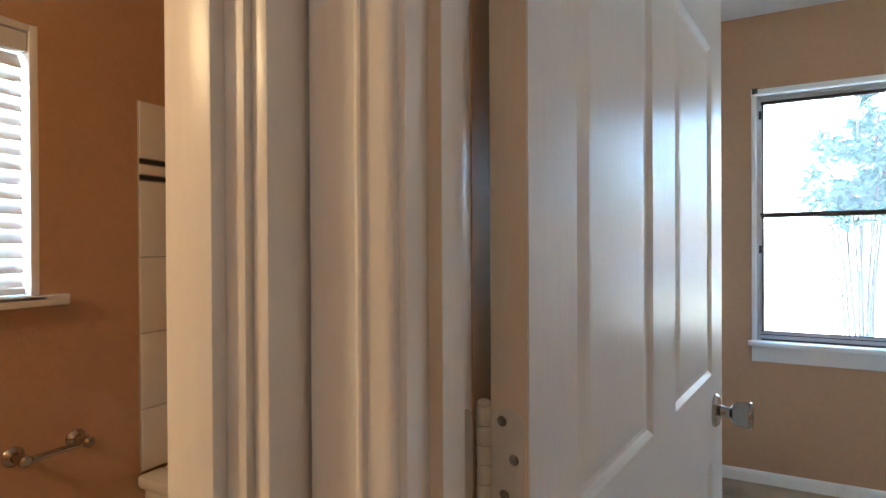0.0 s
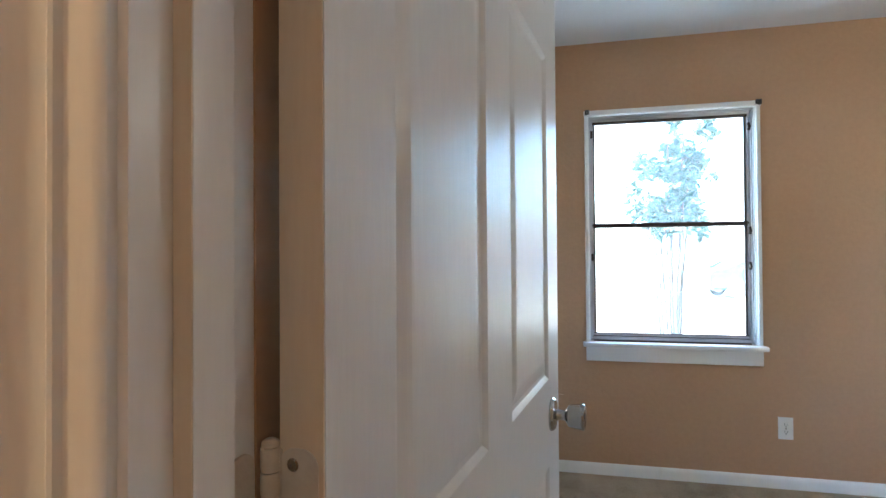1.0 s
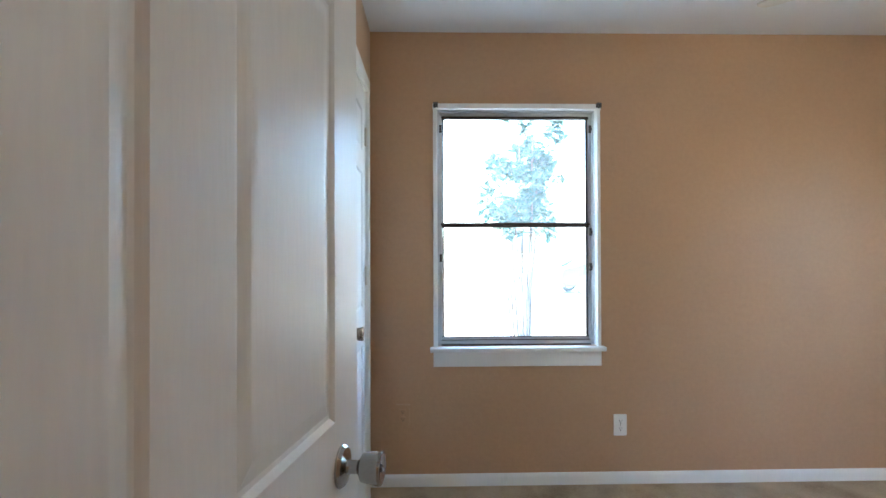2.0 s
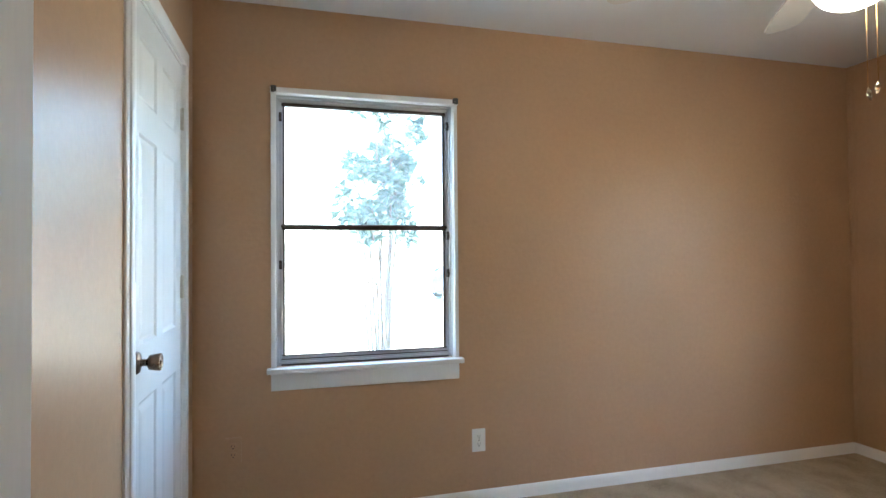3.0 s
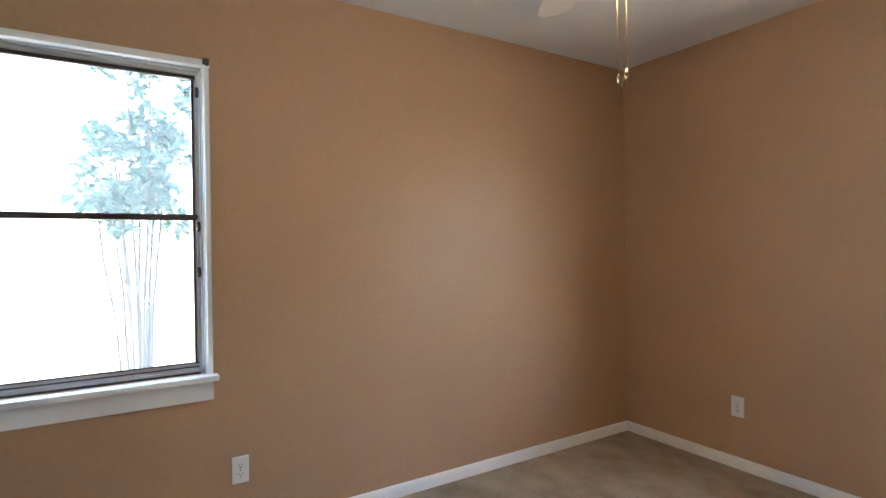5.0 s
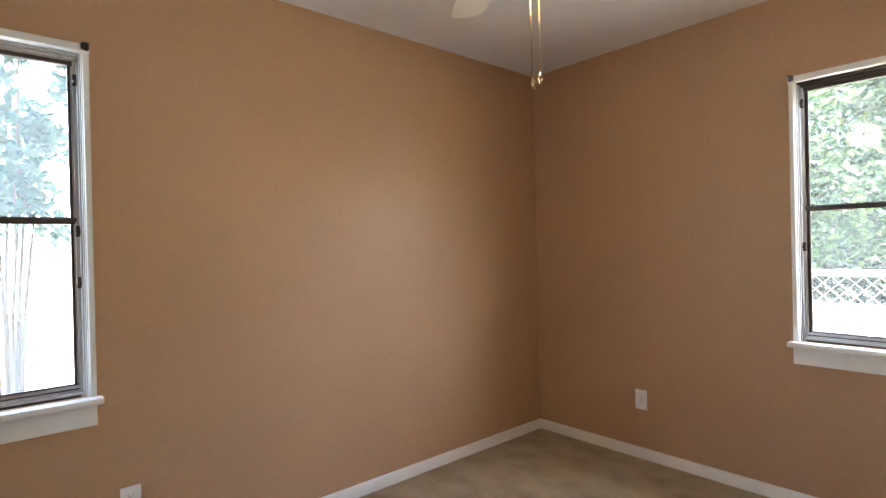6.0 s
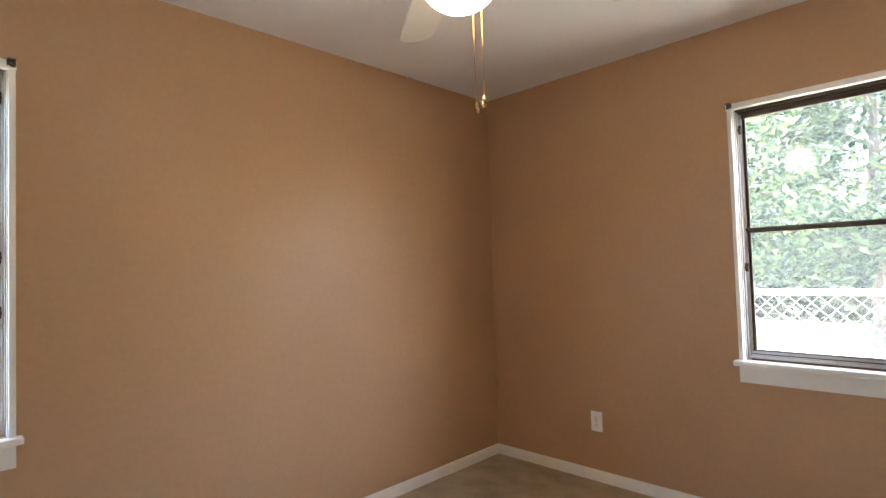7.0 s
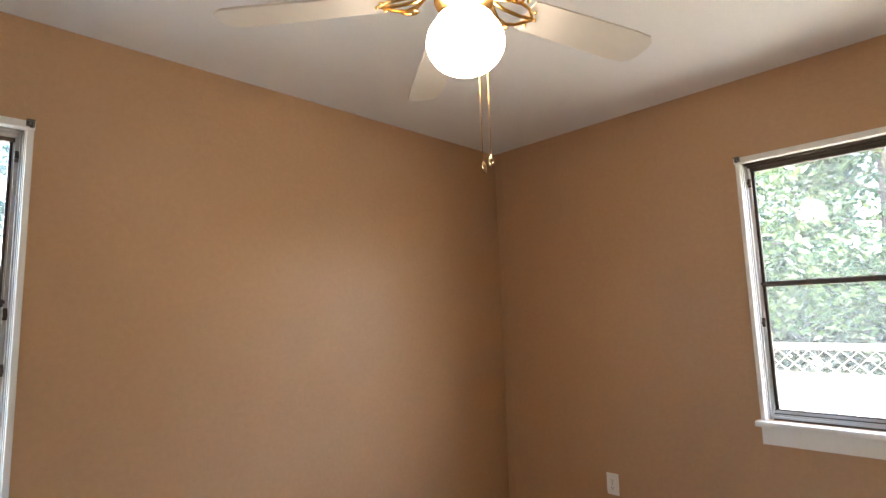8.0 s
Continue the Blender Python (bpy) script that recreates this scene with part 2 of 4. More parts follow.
def wall(name, material, label, along, a0, a1, f0, f1, z0, z1, openings=()):
    """A wall along 'x' or 'y' from a0 to a1, its faces at f0 and f1, with openings (from, to, bottom, top) through it."""
    bm = bmesh.new()
    us = sorted({a0, a1, *[o[i] for o in openings for i in (0, 1)]})
    zs = sorted({z0, z1, *[o[i] for o in openings for i in (2, 3)]})

    def solid(i, j):
        if not (0 <= i < len(us) - 1 and 0 <= j < len(zs) - 1):
            return False
        u, z = (us[i] + us[i + 1]) / 2, (zs[j] + zs[j + 1]) / 2
        return not any(o[0] < u < o[1] and o[2] < z < o[3] for o in openings)

    def quad(*ps):
        bm.faces.new([bm.verts.new((u, f, z) if along == "x" else (f, u, z)) for u, f, z in ps])

    for i in range(len(us) - 1):
        for j in range(len(zs) - 1):
            if not solid(i, j):
                continue
            u, v, z, w = us[i], us[i + 1], zs[j], zs[j + 1]
            for f in (f0, f1):
                quad((u, f, z), (v, f, z), (v, f, w), (u, f, w))
            if not solid(i - 1, j):
                quad((u, f0, z), (u, f1, z), (u, f1, w), (u, f0, w))
            if not solid(i + 1, j):
                quad((v, f0, z), (v, f1, z), (v, f1, w), (v, f0, w))
            if not solid(i, j - 1):
                quad((u, f0, z), (v, f0, z), (v, f1, z), (u, f1, z))
            if not solid(i, j + 1):
                quad((u, f0, w), (v, f0, w), (v, f1, w), (u, f1, w))
    bmesh.ops.remove_doubles(bm, verts=bm.verts[:], dist=1e-5)
    return setting(name, bm, material, label, "wall")


# ---- the rooms' shell ----
H = 2.44
XW = -3.81
SN, SS = -2.781, -2.886
WIN = (0.76, 2.04)
WIN_EAST = (0.800, 2.030)
WA = (-3.465, -2.592)
WB = (-2.40, -1.542)
CLOSET = (-0.90, -0.205)
DOOR = (-3.831, -2.925)
HW = -3.898
BATH_DOOR = (-3.70, -2.932)
BX = -5.30

wall("wall_north", TAN, "tan painted bedroom wall behind the sash window", "x", XW - 0.12, 0.16, 0.0, 0.14, -0.3, 2.9, [(*WA, *WIN)])
wall("wall_east", TAN, "tan painted bedroom wall with a sash window", "y", -4.9, 0.0, 0.0, 0.14, -0.3, 2.9, [(*WB, *WIN_EAST)])
wall("wall_west", TAN_GLOSS, "tan semi-gloss bedroom wall with the closet door", "y", SN, 0.0, XW - 0.12, XW, 0.0, 2.6, [(*CLOSET, 0.0, 2.07)])
wall("wall_south", TAN, "tan painted partition between bedroom and hall", "x", HW, 0.0, SS, SN, 0.0, 2.6, [(*DOOR, 0.0, 2.07)])
wall("wall_hall_west", TAN, "tan painted partition between hall and bathroom", "y", -4.9, SS, HW - 0.08, HW, 0.0, 2.6, [(*BATH_DOOR, 0.0, 2.07)])
wall("wall_hall_east", TAN, "tan painted hall wall", "y", -4.9, SS, -2.75, -2.65, 0.0, 2.6)
wall("wall_hall_south", TAN, "tan painted wall at the hall's end", "x", -5.45, 0.0, -5.0, -4.9, 0.0, 2.6)
BATH_WIN = (-3.02, -2.40, 1.115, 1.87)
wall("wall_bath_west", TAN, "tan painted bathroom wall in warm lamp light", "y", -4.9, -1.25, BX - 0.15, BX, -0.3, 2.9, [BATH_WIN])
wall("wall_bath_north", TAN, "tan painted bathroom wall behind the tub", "x", BX, XW - 0.12, -1.37, -1.25, 0.0, 2.6)

bm = bmesh.new()
box(bm, -5.45, 0.14, -5.0, 0.14, H, H + 0.2)
setting("ceiling", bm, CEILING, "white lightly textured ceiling", "ceiling")
bm = bmesh.new()
box(bm, HW - 0.04, 0.0, -4.9, 0.0, -0.25, 0.022)
setting("floor", bm, CARPET, "beige cut-pile carpet with vacuum marks", "floor")
bm = bmesh.new()
box(bm, BX, HW - 0.041, -4.9, -1.37, -0.25, -0.004)
setting("floor_bathroom", bm, VINYL, "plain beige vinyl bathroom floor", "floor")


def baseboard(name, along, a0, a1, face, out):
    """A white board along a wall with a rounded top edge."""
    profile = [(0, 0.0), (0.012, 0.0), (0.012, 0.066), (0.009, 0.078), (0.004, 0.084), (0, 0.085)]
    bm = bmesh.new()
    rows = []
    for a in (a0, a1):
        rows.append([bm.verts.new((a, face + out * d, z) if along == "x" else (face + out * d, a, z)) for d, z in profile])
    for i in range(len(profile) - 1):
        bm.faces.new((rows[0][i], rows[0][i + 1], rows[1][i + 1], rows[1][i]))
    bm.faces.new(rows[0])
    bm.faces.new(rows[1][::-1])
    return setting(name, bm, TRIM, "white painted baseboard above the carpet", "baseboard", True)


baseboard("baseboard_north", "x", XW, -0.012, 0.0, -1)
baseboard("baseboard_east", "y", SN, 0.0, 0.0, -1)
baseboard("baseboard_west", "y", SN + 0.01, -0.97, XW, 1)
baseboard("baseboard_south", "x", -2.85, -0.012, SN, 1)


bm = bmesh.new()
for k in range(2):
    tube(bm, [(-0.0005, -0.018 - 0.014 * k, 0.085), (-0.0002, -0.017 - 0.014 * k, 0.9), (-0.0008, -0.019 - 0.014 * k, 1.7), (-0.0004, -0.018 - 0.014 * k, H)], 0.0032, 8)
setting("corner_trim", bm, TAN, "uneven painted caulk ridge beside the room corner", "trim", True)


# ---- windows ----
def sash_window(name, m, width, h, label, glass, metal):
    """Aluminium single-hung window: local x along the wall, y into the room, z up from the stool's top."""
    w = width
    win = thing(name, m, label, "window", kind="structure")
    d = 0.018
    for x0, x1, z0, z1, piece in ((-w / 2 - 0.012, -w / 2 + 0.008, 0.0, h + 0.012, "casing"), (w / 2 - 0.008, w / 2 + 0.012, 0.0, h + 0.012, "casing")):
        bm = bmesh.new()
        box(bm, x0, x1, 0.0, 0.014, z0, z1, 0.002)
        part(piece, bm, TRIM, win, "white painted wooden casing")
    bm = bmesh.new()
    box(bm, -w / 2 - 0.014, w / 2 + 0.014, 0.0, 0.022, h - d + 0.002, h + 0.014, 0.003)
    box(bm, -w / 2 + 0.004, w / 2 - 0.004, 0.0222, 0.027, h - d + 0.004, h - 0.008, 0.002)
    part("head_casing", bm, TRIM, win, "white painted head casing")
    # reveal boards
    for x0, x1 in ((-w / 2, -w / 2 + 0.012), (w / 2 - 0.012, w / 2)):
        bm = bmesh.new()
        box(bm, x0, x1, -0.09, -0.001, 0.0, h - 0.012)
        part("reveal_board", bm, TRIM, win)
    bm = bmesh.new()
    box(bm, -w / 2, w / 2, -0.09, -0.001, h - 0.012, h)
    part("reveal_board", bm, TRIM, win)
    bm = bmesh.new()
    box(bm, -w / 2 - 0.03, w / 2 + 0.03, -0.002, 0.05, -0.024, 0.0, 0.006)
    box(bm, -w / 2 + 0.001, w / 2 - 0.001, -0.13, -0.002, -0.024, -0.001)
    part("window_sill", bm, TRIM, win, "white painted window stool")
    bm = bmesh.new()
    box(bm, -w / 2 - 0.012, w / 2 + 0.012, 0.0, 0.016, -0.105, -0.024, 0.002)
    part("apron", bm, TRIM, win, "white painted apron board")
    # aluminium frame and its tracks
    i = w / 2 - 0.012
    top = h - 0.012
    for s in (-1, 1):
        bm = bmesh.new()
        a, b = sorted((s * i, s * (i - 0.022)))
        box(bm, a, b, -0.088, -0.045, 0.0, top, 0.001)
        a, b = sorted((s * (i - 0.004), s * (i - 0.010)))
        box(bm, a, b, -0.046, -0.026, 0.012, top - 0.012, 0.001)
        a, b = sorted((s * i, s * (i - 0.004)))
        box(bm, a, b, -0.046, -0.012, 0.006, top - 0.006, 0.001)
        part("window_frame", bm, ALUMINIUM, win, "weathered aluminium side track")
    bm = bmesh.new()
    box(bm, -i, i, -0.088, -0.046, top - 0.026, top, 0.001)
    box(bm, -i, i, -0.046, -0.020, top - 0.010, top, 0.001)
    box(bm, -i + 0.012, i - 0.012, -0.044, -0.036, top - 0.022, top - 0.0105, 0.001)
    part("window_frame", bm, metal, win, "weathered metal head track")
    bm = bmesh.new()
    box(bm, -i + 0.022, i - 0.022, -0.071, -0.046, top - 0.042, top - 0.0265, 0.001)
    part("gasket", bm, DARKBAR, win, "dark glazing gasket")
    bm = bmesh.new()
    box(bm, -i, i, -0.088, -0.030, 0.0, 0.016, 0.001)
    box(bm, -i + 0.02, i - 0.02, -0.064, -0.050, 0.014, 0.040, 0.002)
    box(bm, -i + 0.02, i - 0.02, -0.050, -0.040, 0.016, 0.024, 0.001)
    part("bottom_rail", bm, ALUMINIUM, win, "scuffed aluminium bottom rail")
    # dark strips drawn for the shaded gaps along the bottom rail
    for y0, y1, z0, z1 in ((-0.0495, -0.0435, 0.0245, 0.029), (-0.0295, -0.022, 0.0, 0.008), (-0.062, -0.0505, 0.0405, 0.046)):
        bm = bmesh.new()
        box(bm, -i + 0.02, i - 0.02, y0, y1, z0, z1, 0.0008)
        part("gap_strip", bm, DARKBAR, win, "dark strip standing in for the shade of a frame gap")
    mid = h * 0.508
    bm = bmesh.new()
    box(bm, -i + 0.018, i - 0.018, -0.072, -0.050, mid - 0.013, mid + 0.013, 0.002)
    box(bm, -i + 0.018, i - 0.018, -0.050, -0.044, mid - 0.003, mid + 0.009, 0.001)
    part("meeting_rail", bm, DARKBAR, win, "dark meeting rail")
    for s in (-1, 1):
        for z0, z1 in ((0.03, mid - 0.01), (mid + 0.01, top - 0.03)):
            bm = bmesh.new()
            a, b = sorted((s * (i - 0.0225), s * (i - 0.027)))
            box(bm, a, b, -0.074, -0.056, z0, z1, 0.002)
            part("sash_stile", bm, metal, win)
            bm = bmesh.new()
            a, b = sorted((s * (i - 0.0275), s * (i - 0.0365)))
            box(bm, a, b, -0.073, -0.055, z0, z1, 0.001)
            part("gasket", bm, DARKBAR, win, "dark glazing gasket")
    for z0, z1, y in ((0.036, mid - 0.006, -0.064), (mid + 0.006, top - 0.024, -0.070)):
        bm = bmesh.new()
        box(bm, -i + 0.024, i - 0.024, y - 0.002, y + 0.002, z0, z1)
        pane = part("pane", bm, glass, win, "window pane")
        pane.visible_shadow = False
    # sash latches on the side tracks
    for s, z in ((-1, 0.40), (1, mid - 0.20), (-1, h - 0.13), (1, h - 0.13), (-1, mid - 0.06)):
        bm = bmesh.new()
        a, b = sorted((s * (i - 0.010), s * (i - 0.024)))
        box(bm, a, b, -0.046, -0.032, z, z + 0.042, 0.003)
        box(bm, a, b, -0.034, -0.024, z + 0.012, z + 0.026, 0.002)
        part("sash_latch", bm, DARKBAR, win)
    return win


def blind_bracket(m):
    br = thing("blind_bracket", m, "grey plastic mini-blind bracket at the window corner", "bracket", "blind brackets")
    bm = bmesh.new()
    box(bm, -0.012, 0.012, 0.0, 0.003, -0.013, 0.012, 0.001)
    box(bm, -0.012, 0.012, 0.0, 0.022, 0.009, 0.012, 0.001)
    box(bm, -0.012, -0.009, 0.0, 0.022, -0.013, 0.012, 0.001)
    part("bracket_shell", bm, BRACKET, br)
    bm = bmesh.new()
    lathe(bm, [(0, 0.006), (0.003, 0.006), (0.004, 0.003), (0.004, 0.0)], Matrix.Rotation(radians(-90), 4, "X") @ Matrix.Translation((0, 0, 0.0)), 10)
    part("screw", bm, CHROME, br)
    return br


MA = pose((WA[0] + WA[1]) / 2, 0, WIN[0], 0, 0, 180)
MB = pose(0, (WB[0] + WB[1]) / 2, WIN_EAST[0], 0, 0, 90)
sash_window("window_1", MA, WA[1] - WA[0], WIN[1] - WIN[0], "white-trimmed aluminium single-hung window, closed and bare", HAZED_GLASS, ALUMINIUM)
# same window type; DARKBAR paints its backlit look into head track and stiles
sash_window("window_2", MB, WB[1] - WB[0], WIN_EAST[1] - WIN_EAST[0], "white-trimmed aluminium single-hung window facing the yard", GLASS, DARKBAR)
for mw, width, high in ((MA, WA[1] - WA[0], WIN[1] - WIN[0]), (MB, WB[1] - WB[0], WIN_EAST[1] - WIN_EAST[0])):
    for s in (-1, 1):
        blind_bracket(mw @ Matrix.Translation((s * (width / 2 - 0.002), 0.0225, high + 0.002)))


# a filled and painted-over tape ridge beside the room's inner corner
bm = bmesh.new()
box(bm, -0.0022, 0.0, -0.052, -0.036, 0.088, H - 0.004, 0.0009)
setting("trim_corner", bm, TAN_GLOSS, "painted-over tape ridge beside the wall corner", "trim")


# ---- panelled doors ----
def raised_panel(bm, x0, x1, z0, z1, y, side):
    """A moulded panel on a door face at y: a sunk frame round a raised field; side is the face's direction."""
    levels = [(0.0, 0.0), (0.005, -0.003), (0.009, -0.0058), (0.016, -0.0062), (0.030, -0.0034), (0.038, -0.0022), (0.043, -0.0020)]
    rings = []
    for inset, depth in levels:
        rings.append([bm.verts.new((x, y + side * depth, z)) for x, z in ((x0 + inset, z0 + inset), (x1 - inset, z0 + inset), (x1 - inset, z1 - inset), (x0 + inset, z1 - inset))])
    for a, b in zip(rings, rings[1:]):
        for k in range(4):
            bm.faces.new((a[k], a[(k + 1) % 4], b[(k + 1) % 4], b[k]))
    bm.faces.new(rings[-1])


def panel_door(leaf, width, height, thick, tall, xs, material):
    """Six-panel leaf under 'leaf': local x from the hinge, y through the leaf (front face at 0, back at thick), z up."""
    zs = tall
    cols = sorted({0, width, *[v for p in xs for v in p]})
    rows = sorted({0, height, *[v for p in zs for v in p]})
    bm = bmesh.new()
    for y, out in ((0.0, -1), (thick, 1)):
        for i in range(len(cols) - 1):
            for j in range(len(rows) - 1):
                cx, cz = (cols[i] + cols[i + 1]) / 2, (rows[j] + rows[j + 1]) / 2
                if any(a < cx < b for a, b in xs) and any(a < cz < b for a, b in zs):
                    continue
                bm.faces.new([bm.verts.new((x, y, z)) for x, z in ((cols[i], rows[j]), (cols[i + 1], rows[j]), (cols[i + 1], rows[j + 1]), (cols[i], rows[j + 1]))])
    for a, b in (((0, 0), (0, thick)), ((0, thick), (width, thick)), ((width, thick), (width, 0)), ((width, 0), (0, 0))):
        if a[0] == b[0]:
            bm.faces.new([bm.verts.new(c) for c in ((a[0], a[1], 0), (b[0], b[1], 0), (b[0], b[1], height), (a[0], a[1], height))])
    for z in (0, height):
        bm.faces.new([bm.verts.new(c) for c in ((0, 0, z), (width, 0, z), (width, thick, z), (0, thick, z))])
    part("door_leaf", bm, material, leaf, smooth=False)
    for a, b in xs:
        for c, d in zs:
            bm = bmesh.new()
            raised_panel(bm, a, b, c, d, 0.0, -1)
            raised_panel(bm, a, b, c, d, thick, 1)
            part("panel", bm, material, leaf, smooth=False)


def door_knob(parent, m, material, label, stretch=1.0):
    """A knob on its rose; local z points out of the door."""
    bm = bmesh.new()
    lathe(bm, [(0.0, 0.0), (0.033, 0.0), (0.033, 0.003), (0.029, 0.008), (0.016, 0.011), (0.012, 0.012), (0, 0.012)], m, 28)
    rose = part("rose", bm, material, parent, label)
    bm = bmesh.new()
    lathe(bm, [(0.0, 0.010), (0.0125, 0.010), (0.0105, 0.016), (0.0105, 0.028), (0.0165, 0.032), (0.0215, 0.035), (0.0232, 0.042), (0.0252, 0.056), (0.0262, 0.0625), (0.0250, 0.0665), (0.0215, 0.0670), (0.019, 0.0655), (0, 0.0655)],
          m @ Matrix.Diagonal((1, 1, stretch, 1)), 28)
    part("knob", bm, material, parent, label)
    bm = bmesh.new()
    lathe(bm, [(0.0, 0.064), (0.006, 0.064), (0.006, 0.0675), (0, 0.068)], m @ Matrix.Diagonal((1, 1, stretch, 1)), 14)
    part("lock_button", bm, material, parent)
    return rose


def rounded(w, h, r, n=5):
    pts = []
    for cx, cy, a0 in ((w / 2 - r, h / 2 - r, 0), (-w / 2 + r, h / 2 - r, 90), (-w / 2 + r, -h / 2 + r, 180), (w / 2 - r, -h / 2 + r, 270)):
        for k in range(n + 1):
            a = radians(a0 + 90 * k / n)
            pts.append((cx + r * math.cos(a), cy + r * math.sin(a)))
    return pts


def butt_hinge(parent, z):
    """A painted hinge on a door's hinge edge (local x = 0 face, pin beyond the back face)."""
    hg = 0.082
    bm = bmesh.new()
    for k in range(5):
        z0 = z - hg / 2 + k * hg / 5
        lathe(bm, [(0, 0.0004), (0.0062, 0.0004), (0.0066, 0.002), (0.0066, hg / 5 - 0.002), (0.0062, hg / 5 - 0.0004), (0, hg / 5 - 0.0004)], Matrix.Translation((-0.004, 0.0405, z0)), 14)
    lathe(bm, [(0, 0), (0.0058, 0), (0.0058, 0.003), (0.003, 0.005), (0, 0.005)], Matrix.Translation((-0.004, 0.0405, z + hg / 2)), 14)
    hinge = part("hinge", bm, HINGE, parent, "paint-smeared steel butt hinge")
    bm = bmesh.new()
    to_edge = Matrix.Translation((0, 0.0195, z)) @ Matrix.Rotation(radians(-90), 4, "Y") @ Matrix.Rotation(radians(90), 4, "Z")
    extrude_outline(bm, rounded(0.030, hg, 0.012), -0.001, 0.0022, to_edge)
    box(bm, -0.0025, 0.0, 0.033, 0.040, z - hg / 2 + 0.002, z + hg / 2 - 0.002, 0.0005)
    part("hinge_leaf", bm, HINGE, hinge)
    for y, dz in ((0.024, 0.030), (0.013, 0.0), (0.022, -0.031)):
        bm = bmesh.new()
        m = Matrix.Translation((-0.0022, y, z + dz)) @ Matrix.Rotation(radians(-90), 4, "Y")
        lathe(bm, [(0.0045, -0.0005), (0.0045, 0.0004), (0.0035, 0.0011), (0.001, 0.0009), (0, 0.0004)], m, 12)
        part("screw", bm, NICKEL, hinge)


# bedroom door: hinge edge at the west jamb, standing open into the room
LEAF_W, LEAF_H, LEAF_T = 0.885, 2.015, 0.036
swing = pose(-3.761, -2.780, 0.028, 0, 0, 90 - 9.1)
door1 = thing("door_1", swing, "white six-panel bedroom door standing open by the wall", "door", kind="structure")
TALL = [(0.235, 0.80), (0.972, 1.615), (1.72, 1.915)]
panel_door(door1, LEAF_W, LEAF_H, LEAF_T, TALL, [(0.098, 0.358), (0.480, 0.772)], DOORPAINT)
for y, turn in ((0.0, 90), (LEAF_T, -90)):
    door_knob(door1, Matrix.Translation((LEAF_W - 0.085, y, 0.895)) @ Matrix.Rotation(radians(turn), 4, "X"), CHROME, "worn chrome door knob")
bm = bmesh.new()
extrude_outline(bm, rounded(0.026, 0.057, 0.006), -0.001, 0.0015, Matrix.Translation((LEAF_W, LEAF_T / 2, 0.895)) @ Matrix.Rotation(radians(90), 4, "Y") @ Matrix.Rotation(radians(90), 4, "Z"))
part("latch_plate", bm, CHROME, door1)
# thin facing on the hinge edge, hall lamp's warmth painted into its tan
bm = bmesh.new()
box(bm, -0.0012, -0.0001, 0.001, LEAF_T - 0.001, 0.002, LEAF_H - 0.002)
part("hinge_edge", bm, WARM_EDGE, door1, "yellowed cream door edge with warm hall light in its colour")
for z in (0.20, 1.053, 1.82):
    butt_hinge(door1, z)


def frame_boards(name, label, boards):
    """A door frame: each board (x0, x1, y0, y1, z0, z1, piece, bevel) its own part."""
    fr = thing(name, None, label, "door frame", kind="structure")
    for x0, x1, y0, y1, z0, z1, piece, bevel in boards:
        bm = bmesh.new()
        box(bm, x0, x1, y0, y1, z0, z1, bevel)
        part(piece, bm, TRIM, fr)
    return fr


def moulded_casing(parent, along, a0, a1, face, out, z0, z1, flip=False):
    """An upright colonial casing between a0 and a1 on a wall face, thick at a0 and beaded at a1."""
    w = a1 - a0
    prof = [(0, 0), (0, 0.015), (0.08, 0.017), (0.36, 0.017), (0.50, 0.0140), (0.57, 0.012), (0.60, 0.0125), (0.63, 0.0155), (0.66, 0.0165), (0.69, 0.0155), (0.72, 0.0120), (0.76, 0.0112), (0.90, 0.0095), (0.97, 0.008), (1.0, 0.006), (1.0, 0)]
    bm = bmesh.new()
    rows = []
    for z in (z0, z1):
        rows.append([bm.verts.new((a0 + w * u, face + out * d, z) if along == "x" else (face + out * d, a0 + w * u, z)) for u, d in prof])
    n = len(prof)
    for i in range(n):
        bm.faces.new((rows[0][i], rows[0][(i + 1) % n], rows[1][(i + 1) % n], rows[1][i]))
    bm.faces.new(rows[0])
    bm.faces.new(rows[1][::-1])
    return part("casing", bm, TRIM, parent, "white moulded casing")


JT = 2.05
f1 = frame_boards("door_frame_1", "white painted frame of the bedroom doorway", [
    (DOOR[0], -3.811, SS, SN, 0, JT, "jamb", 0.0015),
    (DOOR[1] - 0.02, DOOR[1], SS, SN, 0, JT, "jamb", 0.0015),
    (DOOR[0], DOOR[1], SS, SN, JT, JT + 0.02, "head_jamb", 0.0015),
    (-3.811, -3.799, -2.856, -2.820, 0, JT, "door_stop", 0.002),
    (DOOR[1] - 0.032, DOOR[1] - 0.02, -2.856, -2.820, 0, JT, "door_stop", 0.002),
    (-3.799, DOOR[1] - 0.032, -2.856, -2.820, JT - 0.012, JT, "door_stop", 0.002),
    (HW + 0.016, -2.855, SS - 0.015, SS, JT + 0.012, JT + 0.075, "head_casing", 0.003),
])
moulded_casing(f1, "x", -3.881, -3.817, SS, -1, 0, JT + 0.012)
moulded_casing(f1, "x", -2.855, -2.919, SS, -1, 0, JT + 0.012)
# thin facing whose tan paints the warm hall light on the stop's south side
bm = bmesh.new()
box(bm, -3.8105, -3.7995, -2.8572, -2.8561, 0, JT - 0.014)
part("stop_edge", bm, WARM_EDGE, f1, "white stop edge with warm hall light in its colour")
f1b = bmesh.new()
extrude_outline(f1b, rounded(0.030, 0.082, 0.012), 0, 0.0018, Matrix.Translation((-3.811, -2.799, 1.081)) @ Matrix.Rotation(radians(90), 4, "Y") @ Matrix.Rotation(radians(90), 4, "Z"))
